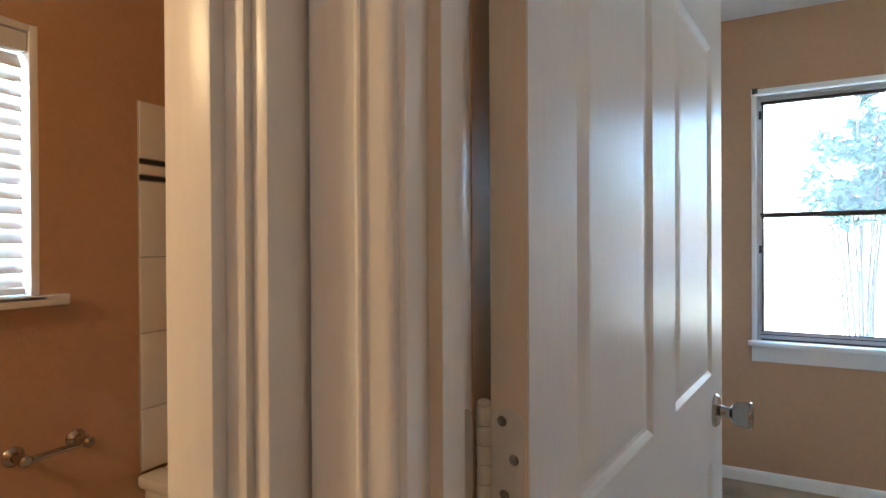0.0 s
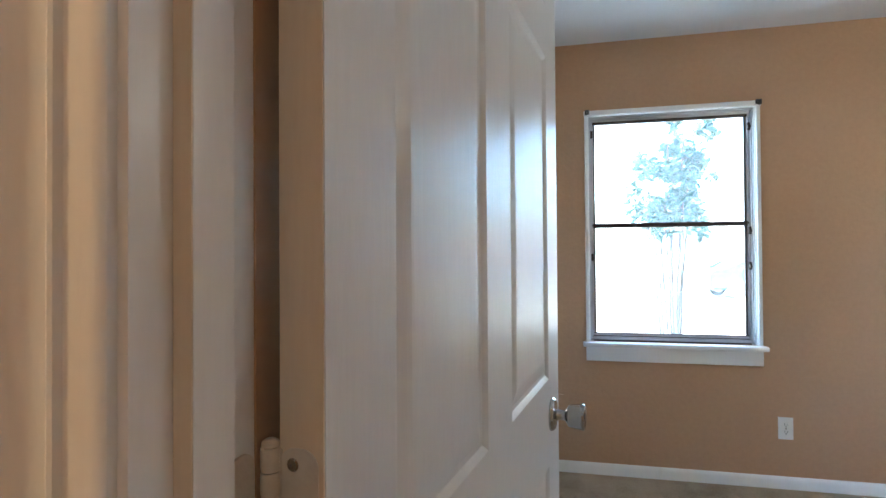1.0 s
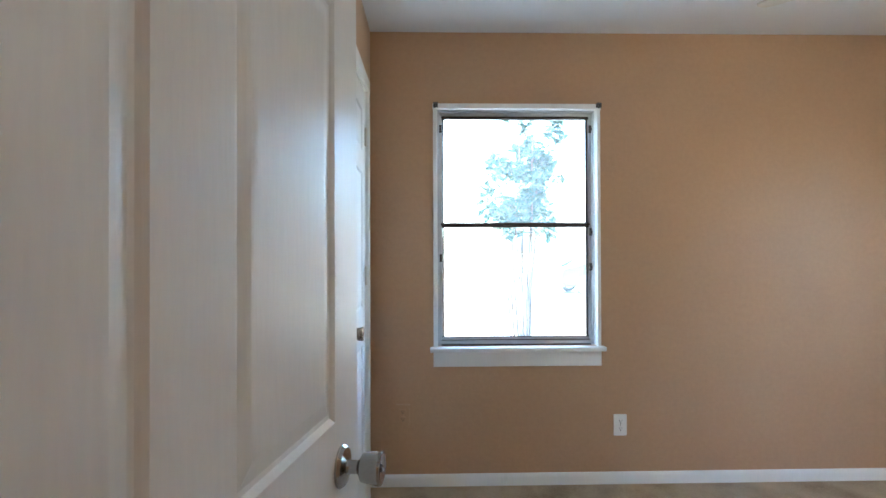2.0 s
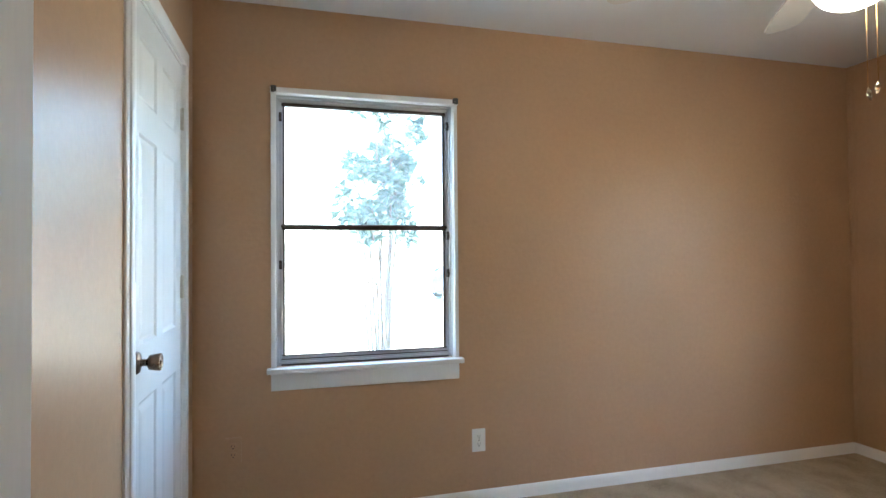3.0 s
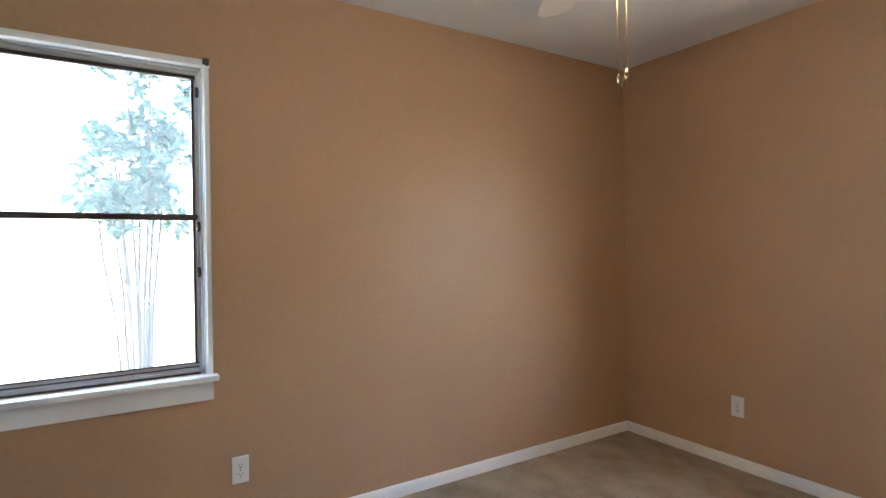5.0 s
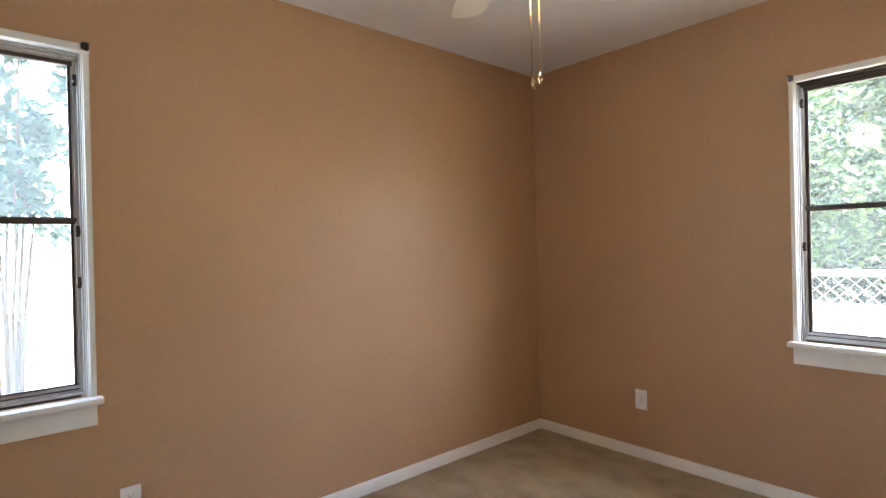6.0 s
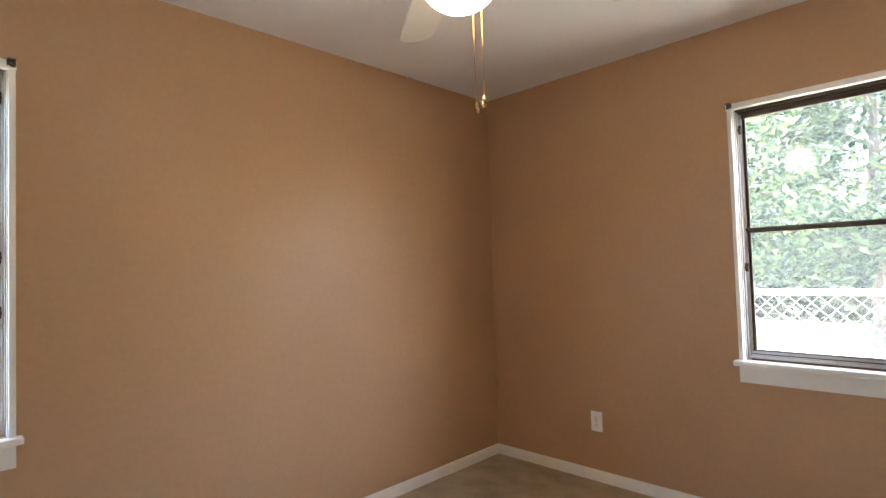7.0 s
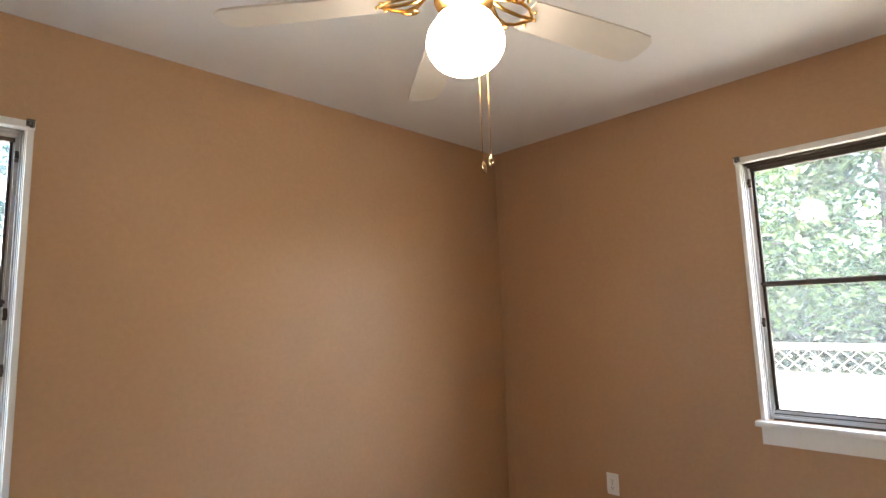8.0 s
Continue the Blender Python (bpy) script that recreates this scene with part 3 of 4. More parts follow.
part("hinge_leaf", f1b, HINGE, f1, "paint-smeared hinge leaf")

JB = HW - 0.08
f2 = frame_boards("door_frame_2", "white painted frame of the bathroom doorway", [
    (JB, HW, BATH_DOOR[1] - 0.012, BATH_DOOR[1], 0, JT, "jamb", 0.0015),
    (JB, HW, BATH_DOOR[0], BATH_DOOR[0] + 0.02, 0, JT, "jamb", 0.0015),
    (JB, HW, BATH_DOOR[0], BATH_DOOR[1], JT, JT + 0.02, "head_jamb", 0.0015),
    (-3.955, -3.915, BATH_DOOR[1] - 0.024, BATH_DOOR[1] - 0.012, 0, JT, "door_stop", 0.002),
    (HW, HW + 0.014, BATH_DOOR[1] - 0.006, SS - 0.004, 0, JT + 0.07, "casing", 0.003),
    (HW, HW + 0.014, BATH_DOOR[0] - 0.05, BATH_DOOR[0] + 0.012, 0, JT + 0.07, "casing", 0.003),
])

# closet door in the west wall
f3 = frame_boards("door_frame_3", "white painted frame of the closet door", [
    (XW - 0.12, XW, CLOSET[0], CLOSET[0] + 0.018, 0, 2.05, "jamb", 0.0015),
    (XW - 0.12, XW, CLOSET[1] - 0.018, CLOSET[1], 0, 2.05, "jamb", 0.0015),
    (XW - 0.12, XW, CLOSET[0], CLOSET[1], 2.05, 2.07, "head_jamb", 0.0015),
    (XW, XW + 0.016, CLOSET[0] - 0.052, CLOSET[1] + 0.052, 2.056, 2.118, "head_casing", 0.003),
])
moulded_casing(f3, "y", CLOSET[1] - 0.008, CLOSET[1] + 0.052, XW, 1, 0, 2.056)
moulded_casing(f3, "y", CLOSET[0] + 0.008, CLOSET[0] - 0.052, XW, 1, 0, 2.056)
CW = CLOSET[1] - CLOSET[0] - 0.042
door2 = thing("door_2", Matrix.Translation((XW - 0.003, CLOSET[1] - 0.021, 0.028)) @ Matrix.Rotation(radians(-90), 4, "Z") @ Matrix.Diagonal((1, -1, 1, 1)),
              "white narrow six-panel closet door, closed", "door", kind="structure")
panel_door(door2, CW, 2.015, 0.035, TALL, [(0.085, CW / 2 - 0.04), (CW / 2 + 0.04, CW - 0.085)], DOORPAINT)
door_knob(door2, Matrix.Translation((CW - 0.062, 0.0, 0.925)) @ Matrix.Rotation(radians(90), 4, "X"), DARKKNOB, "aged bronze closet knob")
for z in (0.20, 1.12, 1.80):
    bm = bmesh.new()
    lathe(bm, [(0, -0.044), (0.006, -0.044), (0.0065, -0.04), (0.0065, 0.04), (0.006, 0.044), (0.003, 0.048), (0, 0.048)], Matrix.Translation((-0.003, -0.006, z)), 12)
    box(bm, -0.001, 0.006, -0.004, 0.0005, z - 0.042, z + 0.042)
    part("hinge", bm, HINGE, door2, "painted hinge knuckle")


# ---- outlets ----
def outlet(name, m, label, face, dark):
    """Duplex receptacle with its plate; local z points out of the wall, y up."""
    out = thing(name, m, label, "outlet", "wall outlets")
    bm = bmesh.new()
    extrude_outline(bm, rounded(0.070, 0.114, 0.004), 0.0, 0.004)
    extrude_outline(bm, rounded(0.064, 0.108, 0.004), 0.004, 0.0058)
    part("plate", bm, face, out)
    for s in (-1, 1):
        bm = bmesh.new()
        extrude_outline(bm, rounded(0.034, 0.028, 0.010), 0.0058, 0.0075, Matrix.Translation((0, s * 0.0195, 0)))
        sock = part("socket", bm, face, out)
        for x, w, h, y in ((-0.0065, 0.0022, 0.009, 0.003), (0.0065, 0.0022, 0.007, 0.003), (0.0, 0.005, 0.005, -0.0075)):
            bm = bmesh.new()
            box(bm, x - w / 2, x + w / 2, s * 0.0195 + y - h / 2, s * 0.0195 + y + h / 2, 0.0075, 0.0078)
            part("slot", bm, dark, sock)
    bm = bmesh.new()
    lathe(bm, [(0.0032, 0.0056), (0.003, 0.0068), (0.001, 0.0072), (0, 0.0072)], None, 12)
    part("screw", bm, CHROME if face is PLATE else face, out)
    return out


outlet("wall_outlet", pose(-2.478, -0.0005, 0.335, 90, 0, 0), "white duplex outlet on the tan wall", PLATE, SLOT)
outlet("wall_outlet", pose(-0.0005, -0.750, 0.366, 90, 0, -90), "white duplex outlet near the room corner", PLATE, SLOT)
outlet("wall_outlet", pose(-3.64, -0.0005, 0.40, 90, 0, 0) @ Matrix.Diagonal((1, 1, 1.9, 1)), "outlet painted over in wall tan, below the window", TAN_GLOSS, SLOT)


# ---- ceiling fan ----
FX, FY = -1.850, -1.450
fan = thing("ceiling_fan", pose(FX, FY, H), "cream five-blade ceiling fan with brass trim and lit globe", "ceiling fan")
bm = bmesh.new()
lathe(bm, [(0, 0), (0.085, 0), (0.085, -0.02), (0.06, -0.05), (0.05, -0.06), (0, -0.06)], None, 32)
part("canopy", bm, BLADE, fan, "cream canopy against the ceiling")
bm = bmesh.new()
lathe(bm, [(0, -0.05), (0.05, -0.055), (0.115, -0.07), (0.135, -0.095), (0.138, -0.17), (0.125, -0.20), (0.09, -0.215), (0, -0.215)], None, 40)
part("motor_housing", bm, BLADE, fan, "cream motor housing")
bm = bmesh.new()
lathe(bm, [(0.1385, -0.145), (0.1415, -0.148), (0.1415, -0.160), (0.1385, -0.163)], None, 40)
part("trim_ring", bm, BRASS, fan, "polished brass band")
bm = bmesh.new()
lathe(bm, [(0.0, -0.214), (0.070, -0.215), (0.072, -0.245), (0.066, -0.268), (0.058, -0.275), (0.074, -0.285), (0.080, -0.297), (0.077, -0.304), (0.06, -0.306), (0, -0.306)], None, 36)
part("switch_housing", bm, BRASS, fan, "polished brass switch housing and globe fitter")
GZ = 2.026 - H
bm = bmesh.new()
prof = []
for k in range(19):
    a = math.pi * (0.10 + 0.90 * k / 18)
    prof.append((0.103 * math.sin(a) if k < 18 else 0.0, GZ + 0.084 * math.cos(a) + 0.008 * (k < 4)))
lathe(bm, prof, None, 40)
part("globe", bm, OPAL, fan, "glowing opal glass globe")


def fan_blade(angle):
    m = Matrix.Rotation(radians(angle), 4, "Z") @ Matrix.Translation((0, 0, -0.282)) @ Matrix.Rotation(radians(-11), 4, "X")
    outline = [(0.205, -0.052), (0.22, -0.056), (0.58, -0.067), (0.652, -0.064), (0.678, -0.046), (0.685, -0.02), (0.685, 0.02), (0.678, 0.046), (0.652, 0.064), (0.58, 0.067), (0.22, 0.056), (0.205, 0.052)]
    bm = bmesh.new()
    extrude_outline(bm, outline, 0.0, 0.006, m)
    blade = part("blade", bm, BLADE, fan, "cream fan blade")
    bm = bmesh.new()
    for s in (-1, 1):
        tube(bm, [m @ Vector(p) for p in ((0.085, 0, 0.02), (0.105, s * 0.016, 0.012), (0.132, s * 0.036, -0.002), (0.162, s * 0.042, -0.008), (0.190, s * 0.034, -0.008), (0.216, s * 0.014, -0.006), (0.232, 0, -0.005))], 0.006, 8, 0.8)
    tube(bm, [m @ Vector(p) for p in ((0.085, 0, 0.02), (0.13, 0, -0.002), (0.18, 0, -0.008), (0.232, 0, -0.005))], 0.006, 8, 0.8)
    # curled scrolls at both sides of the iron
    for s in (-1, 1):
        curl = [m @ Vector((0.150 + 0.026 * math.cos(a) * (1 - 0.07 * k), s * (0.052 + 0.022 * math.sin(a) * (1 - 0.07 * k)), -0.006)) for k, a in enumerate(0.7 * q for q in range(11))]
        tube(bm, curl, 0.0055, 8, 0.6)
    part("blade_iron", bm, BRASS, blade, "scrolled brass blade iron")
    for x, y in ((0.219, 0.026), (0.219, -0.026), (0.236, 0.0)):
        bm = bmesh.new()
        lathe(bm, [(0, -0.0075), (0.003, -0.007), (0.005, -0.004), (0.005, 0.0)], m @ Matrix.Translation((x, y, -0.0045)), 10)
        part("screw", bm, BRASS, blade)


for k in range(5):
    fan_blade(57 + 72 * k)


def pull_chain(x, y, bottom, tilt):
    """Beaded chain with a turned fob."""
    bm = bmesh.new()
    tube(bm, [(x * 0.62, y * 0.62, -0.27), (x * 0.8, y * 0.8, -0.285), (x * 0.95, y * 0.95, -0.33), (x, y, -0.36), (x, y, -0.47)], 0.0017, 8)
    tube(bm, [(x, y, -0.47), (x, y, bottom + 0.05)], 0.0011, 6)
    z = -0.36
    while z > bottom + 0.05:
        lathe(bm, [(0, -0.0016), (0.0014, -0.0008), (0.0014, 0.0008), (0, 0.0016)], Matrix.Translation((x, y, z)), 5)
        z -= 0.006
    ch = part("pull_chain", bm, BRASS, fan, "thin brass bead chain")
    bm = bmesh.new()
    m = Matrix.Translation((x, y, bottom + 0.05)) @ Matrix.Rotation(radians(tilt), 4, "Y")
    lathe(bm, [(0, 0), (0.0025, -0.001), (0.003, -0.006), (0.0062, -0.012), (0.0072, -0.019), (0.0060, -0.026), (0.0035, -0.029), (0.0045, -0.033), (0.003, -0.037), (0, -0.038)], m, 16)
    part("fob", bm, FOB, ch, "turned brass fob")


AW, RT = Vector((0.70, 0.71)), Vector((0.71, -0.70))
for away, right, bottom, tilt in ((0.085, 0.040, 1.686 - H, -14), (0.075, 0.062, 1.699 - H, 8)):
    p = AW * away + RT * right
    pull_chain(p.x, p.y, bottom, tilt)


# ---- bathroom ----
TUB0, TUB1 = -2.118, -1.37
TX0, TX1, TN = BX + 0.014, XW - 0.15, TUB1 - 0.012
tub = thing("bathtub", pose(0, 0, 0), "white enamelled bathtub against the tiled wall", "bathtub")
for piece, x0, x1, y0, y1, z0, z1 in (("apron", TX0 + 0.002, TX1 - 0.002, TUB0 + 0.002, TUB0 + 0.05, 0.0, 0.483), ("basin", TX0 + 0.002, TX1 - 0.002, TUB0 + 0.051, TN - 0.002, 0.0, 0.12),
                                      ("rim", TX0, TX1, TUB0 - 0.02, TUB0 + 0.07, 0.484, 0.525), ("end_wall", TX0, TX0 + 0.09, TUB0 + 0.071, TN, 0.121, 0.524),
                                      ("end_wall", TX1 - 0.10, TX1, TUB0 + 0.071, TN, 0.121, 0.524), ("back_wall", TX0 + 0.091, TX1 - 0.101, TN - 0.08, TN, 0.121, 0.523)):
    bm = bmesh.new()
    box(bm, x0, x1, y0, y1, z0, z1, 0.012)
    part(piece, bm, ENAMEL, tub)

bm = bmesh.new()
box(bm, BX, BX + 0.006, TUB0, TUB1, 0.525, 1.735)
surround = setting("tub_surround", bm, GROUT, "white wall tiles with black accent band", "tile")

holder = thing("toilet_paper_holder", pose(BX, -2.39, 0.70), "empty chrome toilet paper holder on the wall", "paper holder")
for s in (-1, 1):
    bm = bmesh.new()
    m = Matrix.Translation((0, s * 0.078, 0)) @ Matrix.Rotation(radians(90), 4, "Y")
    lathe(bm, [(0, 0), (0.027, 0), (0.027, 0.004), (0.022, 0.010), (0.013, 0.016), (0.011, 0.05), (0.016, 0.056), (0.016, 0.072), (0.010, 0.078), (0, 0.078)], m, 24)
    part("post", bm, NICKEL, holder)
bm = bmesh.new()
tube(bm, [(0.064, -0.078, 0), (0.064, 0.078, 0)], 0.008, 14)
part("bar", bm, NICKEL, holder)

bw = thing("window_3", pose(BX, 0, 0), "small white bathroom window with closed blind", "window", kind="structure")
y0, y1, z0, z1 = BATH_WIN
for a, b, c, d in ((y0, y0 + 0.02, z0, z1), (y1 - 0.02, y1, z0, z1), (y0 + 0.02, y1 - 0.02, z1 - 0.02, z1)):
    bm = bmesh.new()
    box(bm, -0.14, -0.002, a, b, c, d, 0.001)
    part("reveal_board", bm, TRIM, bw)
bm = bmesh.new()
box(bm, -0.14, 0.035, y0 - 0.0, y1 + 0.0, z0, z0 + 0.012, 0.002)
box(bm, 0.001, 0.035, y0 - 0.06, y1 + 0.06, z0 - 0.018, z0 + 0.012, 0.004)
part("window_sill", bm, TRIM, bw, "white painted sill")
bm = bmesh.new()
for a, b, c, d in ((y0 + 0.02, y0 + 0.05, z0 + 0.012, z1 - 0.02), (y1 - 0.05, y1 - 0.02, z0 + 0.012, z1 - 0.02), (y0 + 0.05, y1 - 0.05, z0 + 0.012, z0 + 0.05), (y0 + 0.05, y1 - 0.05, z1 - 0.05, z1 - 0.02)):
    box(bm, -0.12, -0.09, a, b, c, d, 0.002)
part("window_frame", bm, TRIM, bw)
bm = bmesh.new()
box(bm, -0.107, -0.103, y0 + 0.048, y1 - 0.048, z0 + 0.048, z1 - 0.048)
part("pane", bm, GLASS, bw).visible_shadow = False

blind = thing("window_blind", pose(BX - 0.030, 0, 0), "white slatted blind, lowered, in the bathroom window", "blind")
bm = bmesh.new()
box(bm, -0.03, 0.024, y0 + 0.024, y1 - 0.024, z1 - 0.075, z1 - 0.024, 0.003)
part("headrail", bm, BLIND, blind)
zz = z1 - 0.10
while zz > z0 + 0.05:
    bm = bmesh.new()
    box(bm, -0.024, 0.024, y0 + 0.03, y1 - 0.030, -0.0013, 0.0013, 0.0006, Matrix.Translation((0, 0, zz)) @ Matrix.Rotation(radians(60), 4, "Y"))
    part("slat", bm, BLIND, blind)
    zz -= 0.040
bm = bmesh.new()
box(bm, -0.02, 0.02, y0 + 0.03, y1 - 0.030, z0 + 0.016, z0 + 0.034, 0.003)
part("bottom_bar", bm, BLIND, blind)


# ---- outdoors ----
GZ0 = -0.35
bm = bmesh.new()
box(bm, -1200, 1200, -1200, 1200, GZ0 - 1, GZ0)
setting("ground", bm, GROUND, "pale dry ground with thin grass", "ground")
bm = bmesh.new()
box(bm, -300, 300, 17.0, 23.5, GZ0, GZ0 + 0.02)
setting("road", bm, ROAD, "pale concrete street beyond the yard", "road")
bm = bmesh.new()
box(bm, -5.75, 0.45, -5.3, 0.45, 2.66, 2.72)
extrude_outline(bm, [(-6.0, 2.70), (0.7, 2.70), (-2.65, 4.2)], -5.4, 0.5, Matrix.Rotation(radians(90), 4, "X") @ Matrix.Diagonal((1, 1, -1, 1)))
setting("roof", bm, ROOF, "grey shingle roof over the rooms", "roof")


def leaf_cloud(bm, rng, centres, per, size, spread, flat=0.6):
    """Many small folded leaves scattered about the centres."""
    for c, r in centres:
        for _ in range(per):
            d = Vector((rng.gauss(0, 1), rng.gauss(0, 1), rng.gauss(0, 1)))
            d.normalize()
            p = c + d * r * (0.35 + 0.75 * rng.random()) * Vector((1, 1, flat)).length / 1.55
            s = size * (0.6 + 0.8 * rng.random())
            rot = Euler((rng.uniform(-0.9, 0.9), rng.uniform(-0.9, 0.9), rng.uniform(0, 6.28))).to_matrix()
            pts = [(-0.5, 0, 0.0), (-0.1, 0.26, 0.05), (0.5, 0, -0.08), (-0.1, -0.26, 0.05)]
            v = [bm.verts.new(p + rot @ Vector(q) * s) for q in pts]
            bm.faces.new((v[0], v[2], v[1]))
            bm.faces.new((v[0], v[3], v[2]))


def tree(name, place, height, trunk, crown_from, crown_r, clumps, per, leaf, material, label, seed, lean=0.3, upright=1.0):
    rng = random.Random(seed)
    t = thing(name, Matrix.Translation(place), label, "tree")
    bm = bmesh.new()
    pts = [Vector((lean * math.sin(2.1 * k / 8) + rng.uniform(-0.05, 0.05), rng.uniform(-0.06, 0.06), height * 0.96 * k / 8)) for k in range(9)]
    tube(bm, pts, trunk, 10, 0.18)
    centres = []
    for k in range(clumps):
        f = crown_from + (1 - crown_from) * (k + 0.5) / clumps
        base = pts[min(8, int(f * 8))].lerp(pts[min(8, int(f * 8) + 1)], f * 8 - int(f * 8))
        a = 2.4 * k + rng.uniform(-0.5, 0.5)
        reach = crown_r * (0.35 + 0.65 * rng.random()) * (1.0 - upright * 0.75 * (f - crown_from) / (1 - crown_from))
        tip = base + Vector((math.cos(a) * reach, math.sin(a) * reach, reach * rng.uniform(0.0, 0.45)))
        tube(bm, [base, base.lerp(tip, 0.5) + Vector((0, 0, 0.06 * reach)), tip], trunk * 0.22, 6, 0.3)
        centres.append((tip, crown_r * rng.uniform(0.22, 0.38)))
        if rng.random() < 0.7:
            centres.append((base.lerp(tip, 0.6), crown_r * rng.uniform(0.16, 0.28)))
    part("trunk", bm, BARK, t)
    bm = bmesh.new()
    leaf_cloud(bm, rng, centres, per, leaf, 1.0)
    part("crown", bm, material, t, smooth=False)
    return t


def crape_myrtle(place, height):
    """A many-stemmed small tree: thin bare stems below, sparse leafy sprays above."""
    rng = random.Random(31)
    t = thing("crape_myrtle", Matrix.Translation(place), "thin many-stemmed garden tree with sparse pale leaves", "tree")
    centres = []
    for k in range(11):
        a = 0.571 * k + rng.uniform(-0.3, 0.3)
        r = 0.06 + 0.13 * rng.random()
        top = height * rng.uniform(0.62, 1.0)
        pts = []
        for q in range(7):
            f = q / 6
            pts.append(Vector((math.cos(a) * r * f * (1 + 0.5 * f) + rng.uniform(-0.012, 0.012), math.sin(a) * r * f * (1 + 0.5 * f) + rng.uniform(-0.012, 0.012), top * f)))
        bm = bmesh.new()
        tube(bm, pts, 0.013, 8, 0.35)
        for q in (4, 5, 6):
            for _ in range(3):
                b = rng.uniform(0, 6.28)
                tip = pts[q] + Vector((math.cos(b) * 0.09, math.sin(b) * 0.09, rng.uniform(-0.10, 0.12)))
                tube(bm, [pts[q], pts[q].lerp(tip, 0.5) + Vector((0, 0, 0.02)), tip], 0.004, 5, 0.4)
                if tip.z > height * 0.60:
                    centres.append((tip, 0.085))
        part("stem", bm, BARK, t)
    bm = bmesh.new()
    leaf_cloud(bm, rng, centres, 26, 0.085, 1.0)
    part("crown", bm, NEEDLE, t, smooth=False)
    return t


crape_myrtle((-2.80, 1.12, GZ0), 2.95)
# leafy trees by the fence outside the east window
tree("shade_tree", (7.4, 2.0, GZ0), 6.5, 0.17, 0.2, 3.3, 38, 420, 0.15, LEAF, "leafy green shade tree beyond the fence", 11, 0.5, 0.5)
tree("shade_tree", (7.2, -4.6, GZ0), 6.2, 0.16, 0.22, 3.0, 34, 400, 0.15, LEAF, "broad leafy tree hanging over the fence", 17, 0.4, 0.5)
tree("shade_tree", (9.2, -1.2, GZ0), 7.0, 0.17, 0.2, 3.0, 34, 420, 0.16, LEAF, "tall leafy tree behind the fence", 29, 0.4, 0.5)

rng = random.Random(23)
bm = bmesh.new()
centres = [(Vector((14.5 + rng.uniform(-0.7, 0.7), -14 + 0.3 * k + rng.uniform(-0.15, 0.15), GZ0 + 0.45 + 0.75 * q + rng.uniform(-0.25, 0.3))), 0.85) for k in range(95) for q in range(3)]
# leaf colour carries the tree shade behind the fence
leaf_cloud(bm, rng, centres, 150, 0.32, 1.0)
tagged(new("hedge", mesh_of(bm, "hedge", HEDGE, False)), "dense hedge behind the fence with tree shade in its colour", "hedge", kind="stuff")


def chain_link_fence(x, ya, yb, top):
    fence = thing("chain_link_fence", None, "galvanised chain-link fence with a top rail", "fence")
    y = ya
    while y <= yb + 0.01:
        bm = bmesh.new()
        tube(bm, [(x, y, GZ0 - 0.2), (x, y, top + 0.03)], 0.024, 10)
        lathe(bm, [(0.027, 0), (0.027, 0.02), (0.015, 0.04), (0, 0.045)], Matrix.Translation((x, y, top + 0.025)), 10)
        part("post", bm, WIRE, fence)
        y += 3.0
    bm = bmesh.new()
    tube(bm, [(x, ya, top), (x, yb, top)], 0.021, 10)
    part("top_rail", bm, WIRE, fence)
    bm = bmesh.new()
    span, h = 0.085, top - GZ0
    n = int((yb - ya + h) / span)
    for i in range(n):
        for s, off in ((1, 0.003), (-1, -0.003)):
            a = ya - h + i * span if s > 0 else ya + i * span
            p0, p1 = Vector((x + off, a, GZ0)), Vector((x + off, a + s * h, top))
            if max(p0.y, p1.y) > yb + 0.3 or min(p0.y, p1.y) < ya - 0.3:
                continue
            tube(bm, [p0, p1], 0.0027, 3)
    tagged(part("mesh", bm, WIRE, fence, "woven wire mesh"), kind="stuff")
    return fence


chain_link_fence(1.25, -8.0, 4.0, 1.06)


def far_house(place, turn, w, d, h, label):
    hs = thing("house", Matrix.Translation(place) @ Matrix.Rotation(radians(turn), 4, "Z"), label, "house")
    bm = bmesh.new()
    box(bm, -w / 2, w / 2, -d / 2, d / 2, 0, h)
    part("wall", bm, WALLFAR, hs, smooth=False)
    bm = bmesh.new()
    extrude_outline(bm, [(-d / 2 - 0.5, h - 0.1), (d / 2 + 0.5, h - 0.1), (0, h + 1.8)], -w / 2 - 0.4, w / 2 + 0.4, Matrix.Rotation(radians(90), 4, "Z") @ Matrix.Rotation(radians(90), 4, "X"))
    part("roof", bm, ROOF, hs, smooth=False)
    for x in (-w * 0.32, -w * 0.1, w * 0.3):
        bm = bmesh.new()
        box(bm, x - 0.6, x + 0.6, -d / 2 - 0.05, -d / 2 + 0.02, 0.9, 2.1)
        fr = part("window", bm, TRIM, hs, smooth=False)
        bm = bmesh.new()
        box(bm, x - 0.52, x + 0.52, -d / 2 - 0.07, -d / 2 - 0.05, 0.98, 2.02)
        part("pane", bm, DARKGLASS, fr, smooth=False)
    bm = bmesh.new()
    box(bm, w * 0.1 - 0.45, w * 0.1 + 0.45, -d / 2 - 0.06, -d / 2 + 0.02, 0, 2.05)
    part("door", bm, SIDING, hs, smooth=False)
    return hs


far_house((11.5, 32.0, GZ0), 0, 13, 8, 2.7, "low brick house across the street")


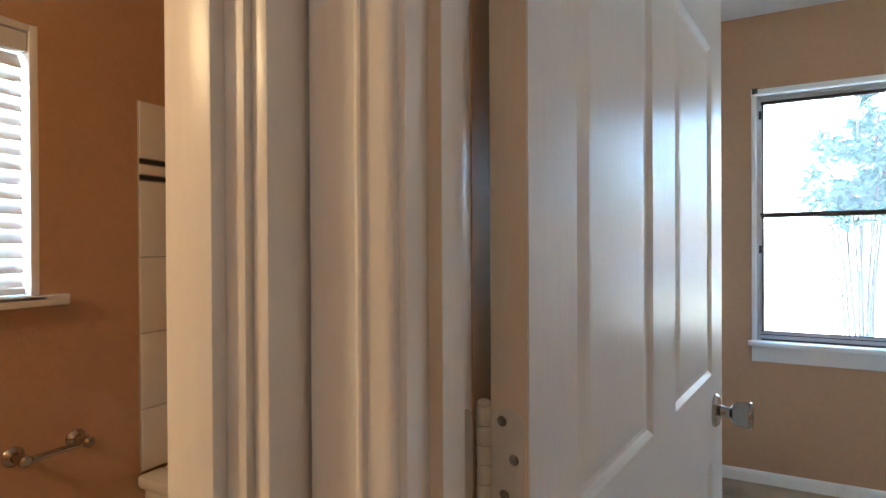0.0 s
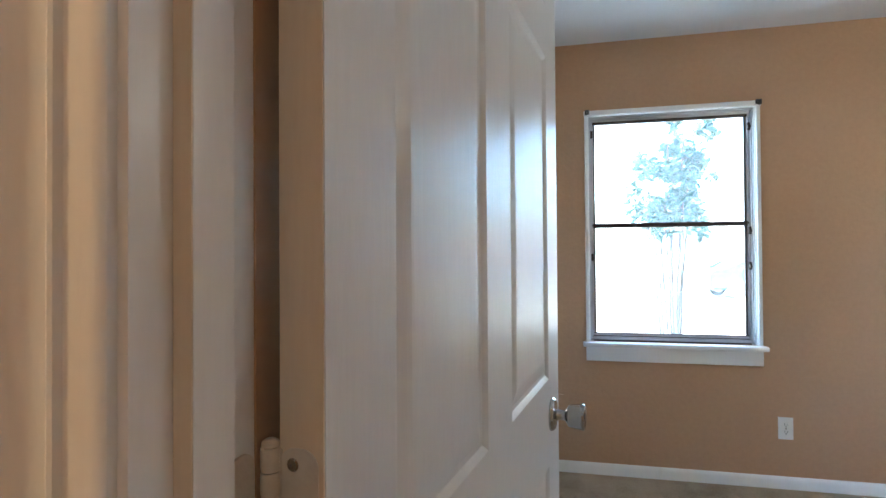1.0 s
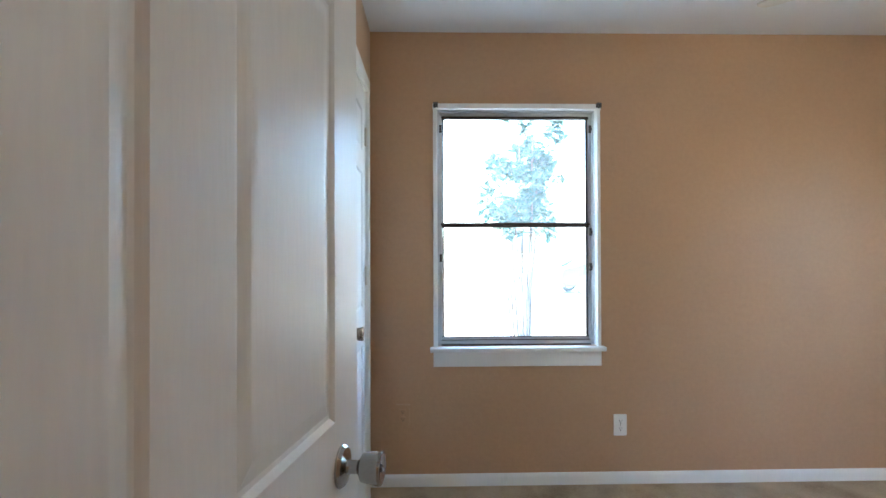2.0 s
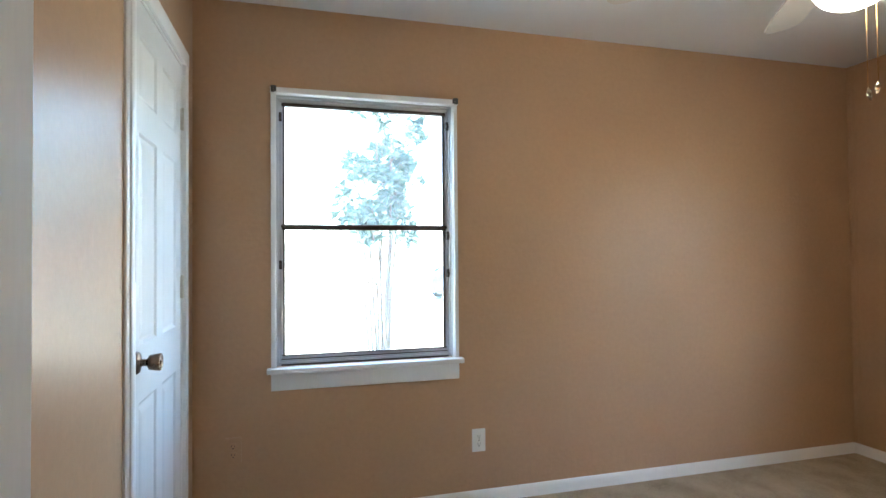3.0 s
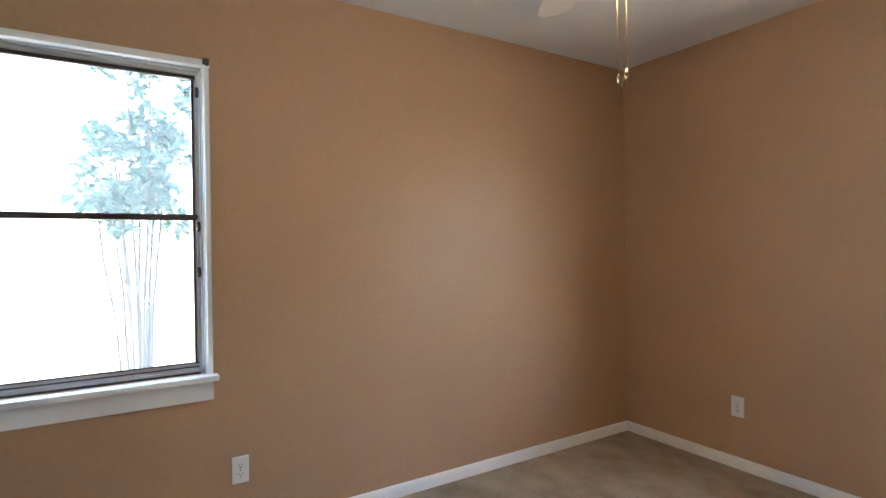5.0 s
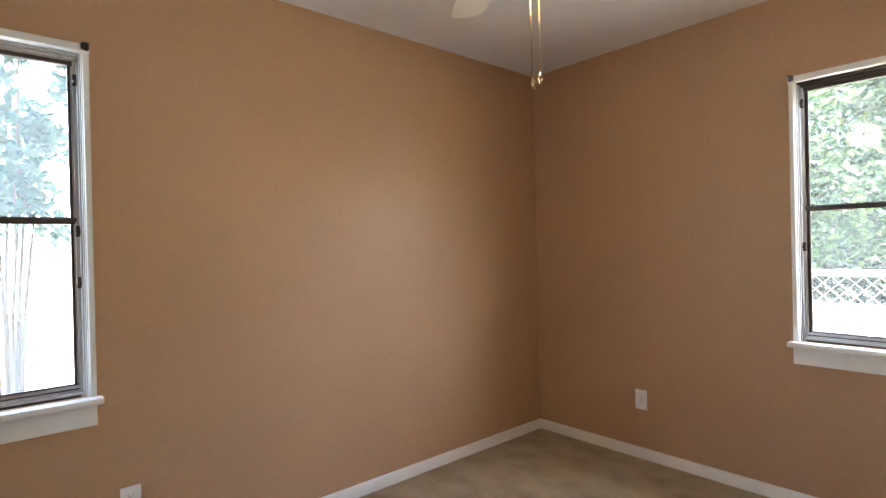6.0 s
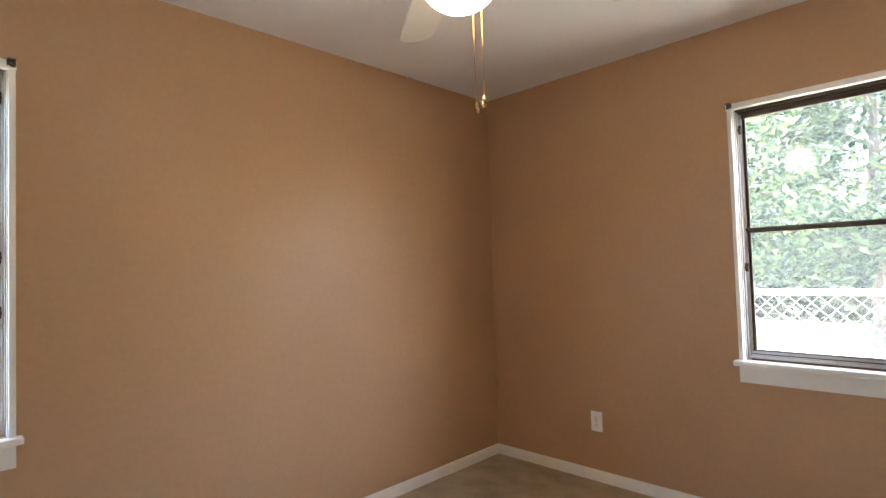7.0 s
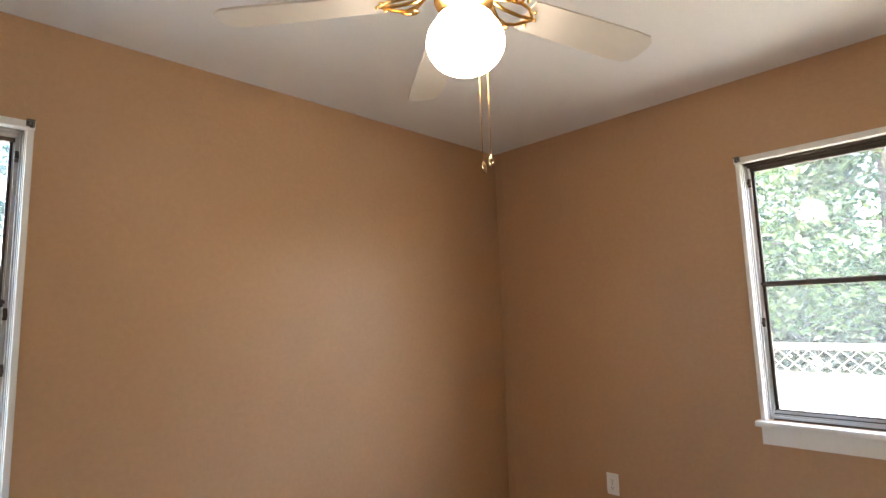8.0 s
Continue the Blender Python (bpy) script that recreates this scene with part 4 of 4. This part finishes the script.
def parked_car(place, turn):
    car = thing("car", Matrix.Translation(place) @ Matrix.Rotation(radians(turn), 4, "Z"), "blue sedan parked along the street", "car")
    bm = bmesh.new()
    side = [(-2.2, 0.32), (2.15, 0.32), (2.25, 0.55), (2.15, 0.78), (1.2, 0.92), (0.55, 1.38), (-0.95, 1.42), (-1.65, 1.02), (-2.2, 0.95), (-2.28, 0.6)]
    extrude_outline(bm, side, -0.85, 0.85, Matrix.Rotation(radians(90), 4, "X"))
    bmesh.ops.bevel(bm, geom=bm.edges[:], offset=0.06, segments=2, affect="EDGES")
    part("body", bm, BLUECAR, car)
    for s in (-1, 1):
        bm = bmesh.new()
        extrude_outline(bm, [(-1.35, 1.0), (0.9, 0.97), (0.5, 1.31), (-0.9, 1.34)], s * 0.84, s * 0.862, Matrix.Rotation(radians(90), 4, "X"))
        part("side_window", bm, DARKGLASS, car, smooth=False)
        for x in (-1.35, 1.35):
            bm = bmesh.new()
            m = Matrix.Translation((x, s * 0.78, 0.32)) @ Matrix.Rotation(radians(90), 4, "X")
            lathe(bm, [(0.0, -0.1), (0.28, -0.1), (0.32, -0.07), (0.32, 0.07), (0.28, 0.1), (0, 0.1)], m, 24)
            wheel = part("wheel", bm, RUBBER, car)
            bm = bmesh.new()
            lathe(bm, [(0, -0.11), (0.19, -0.11), (0.19, 0.11), (0, 0.11)], m, 20)
            part("rim", bm, WIRE, wheel)
    return car


parked_car((3.6, 18.2, GZ0 + 0.02), 8)

bm = bmesh.new()
tube(bm, [(0.2, 16.2, GZ0), (0.2, 16.2, 7.5)], 0.11, 10, 0.7)
box(bm, -0.9, 1.3, 16.12, 16.28, 6.7, 6.82, 0.01)
tagged(new("utility_pole", mesh_of(bm, "utility_pole", BARK)), "weathered wooden utility pole by the street", "utility pole")


# ---- wall tiles round the tub ----
def tiles(y_from, y_to, width):
    rows = [(0.528, 0.7275, "tile"), (0.7305, 0.976, "tile"), (0.979, 1.2245, "tile"), (1.2275, 1.473, "tile"),
            (1.478, 1.493, "black"), (1.497, 1.527, "tile"), (1.531, 1.546, "black"), (1.550, 1.733, "tile")]
    for z0, z1, kind in rows:
        y = y_from
        shared = None
        while y < y_to - 0.02:
            if shared is None:
                bm = bmesh.new()
                box(bm, 0.0, 0.004, 0.0015, width - 0.0015, 0.0, z1 - z0, 0.001)
                shared = mesh_of(bm, "tile", TILE if kind == "tile" else TILE_BLACK)
            ob = new("tile", shared)
            ob.parent = surround
            ob.matrix_basis = Matrix.Translation((BX + 0.006, y, z0))
            y += width


tiles(TUB0, TUB1 - 0.03, 0.14)
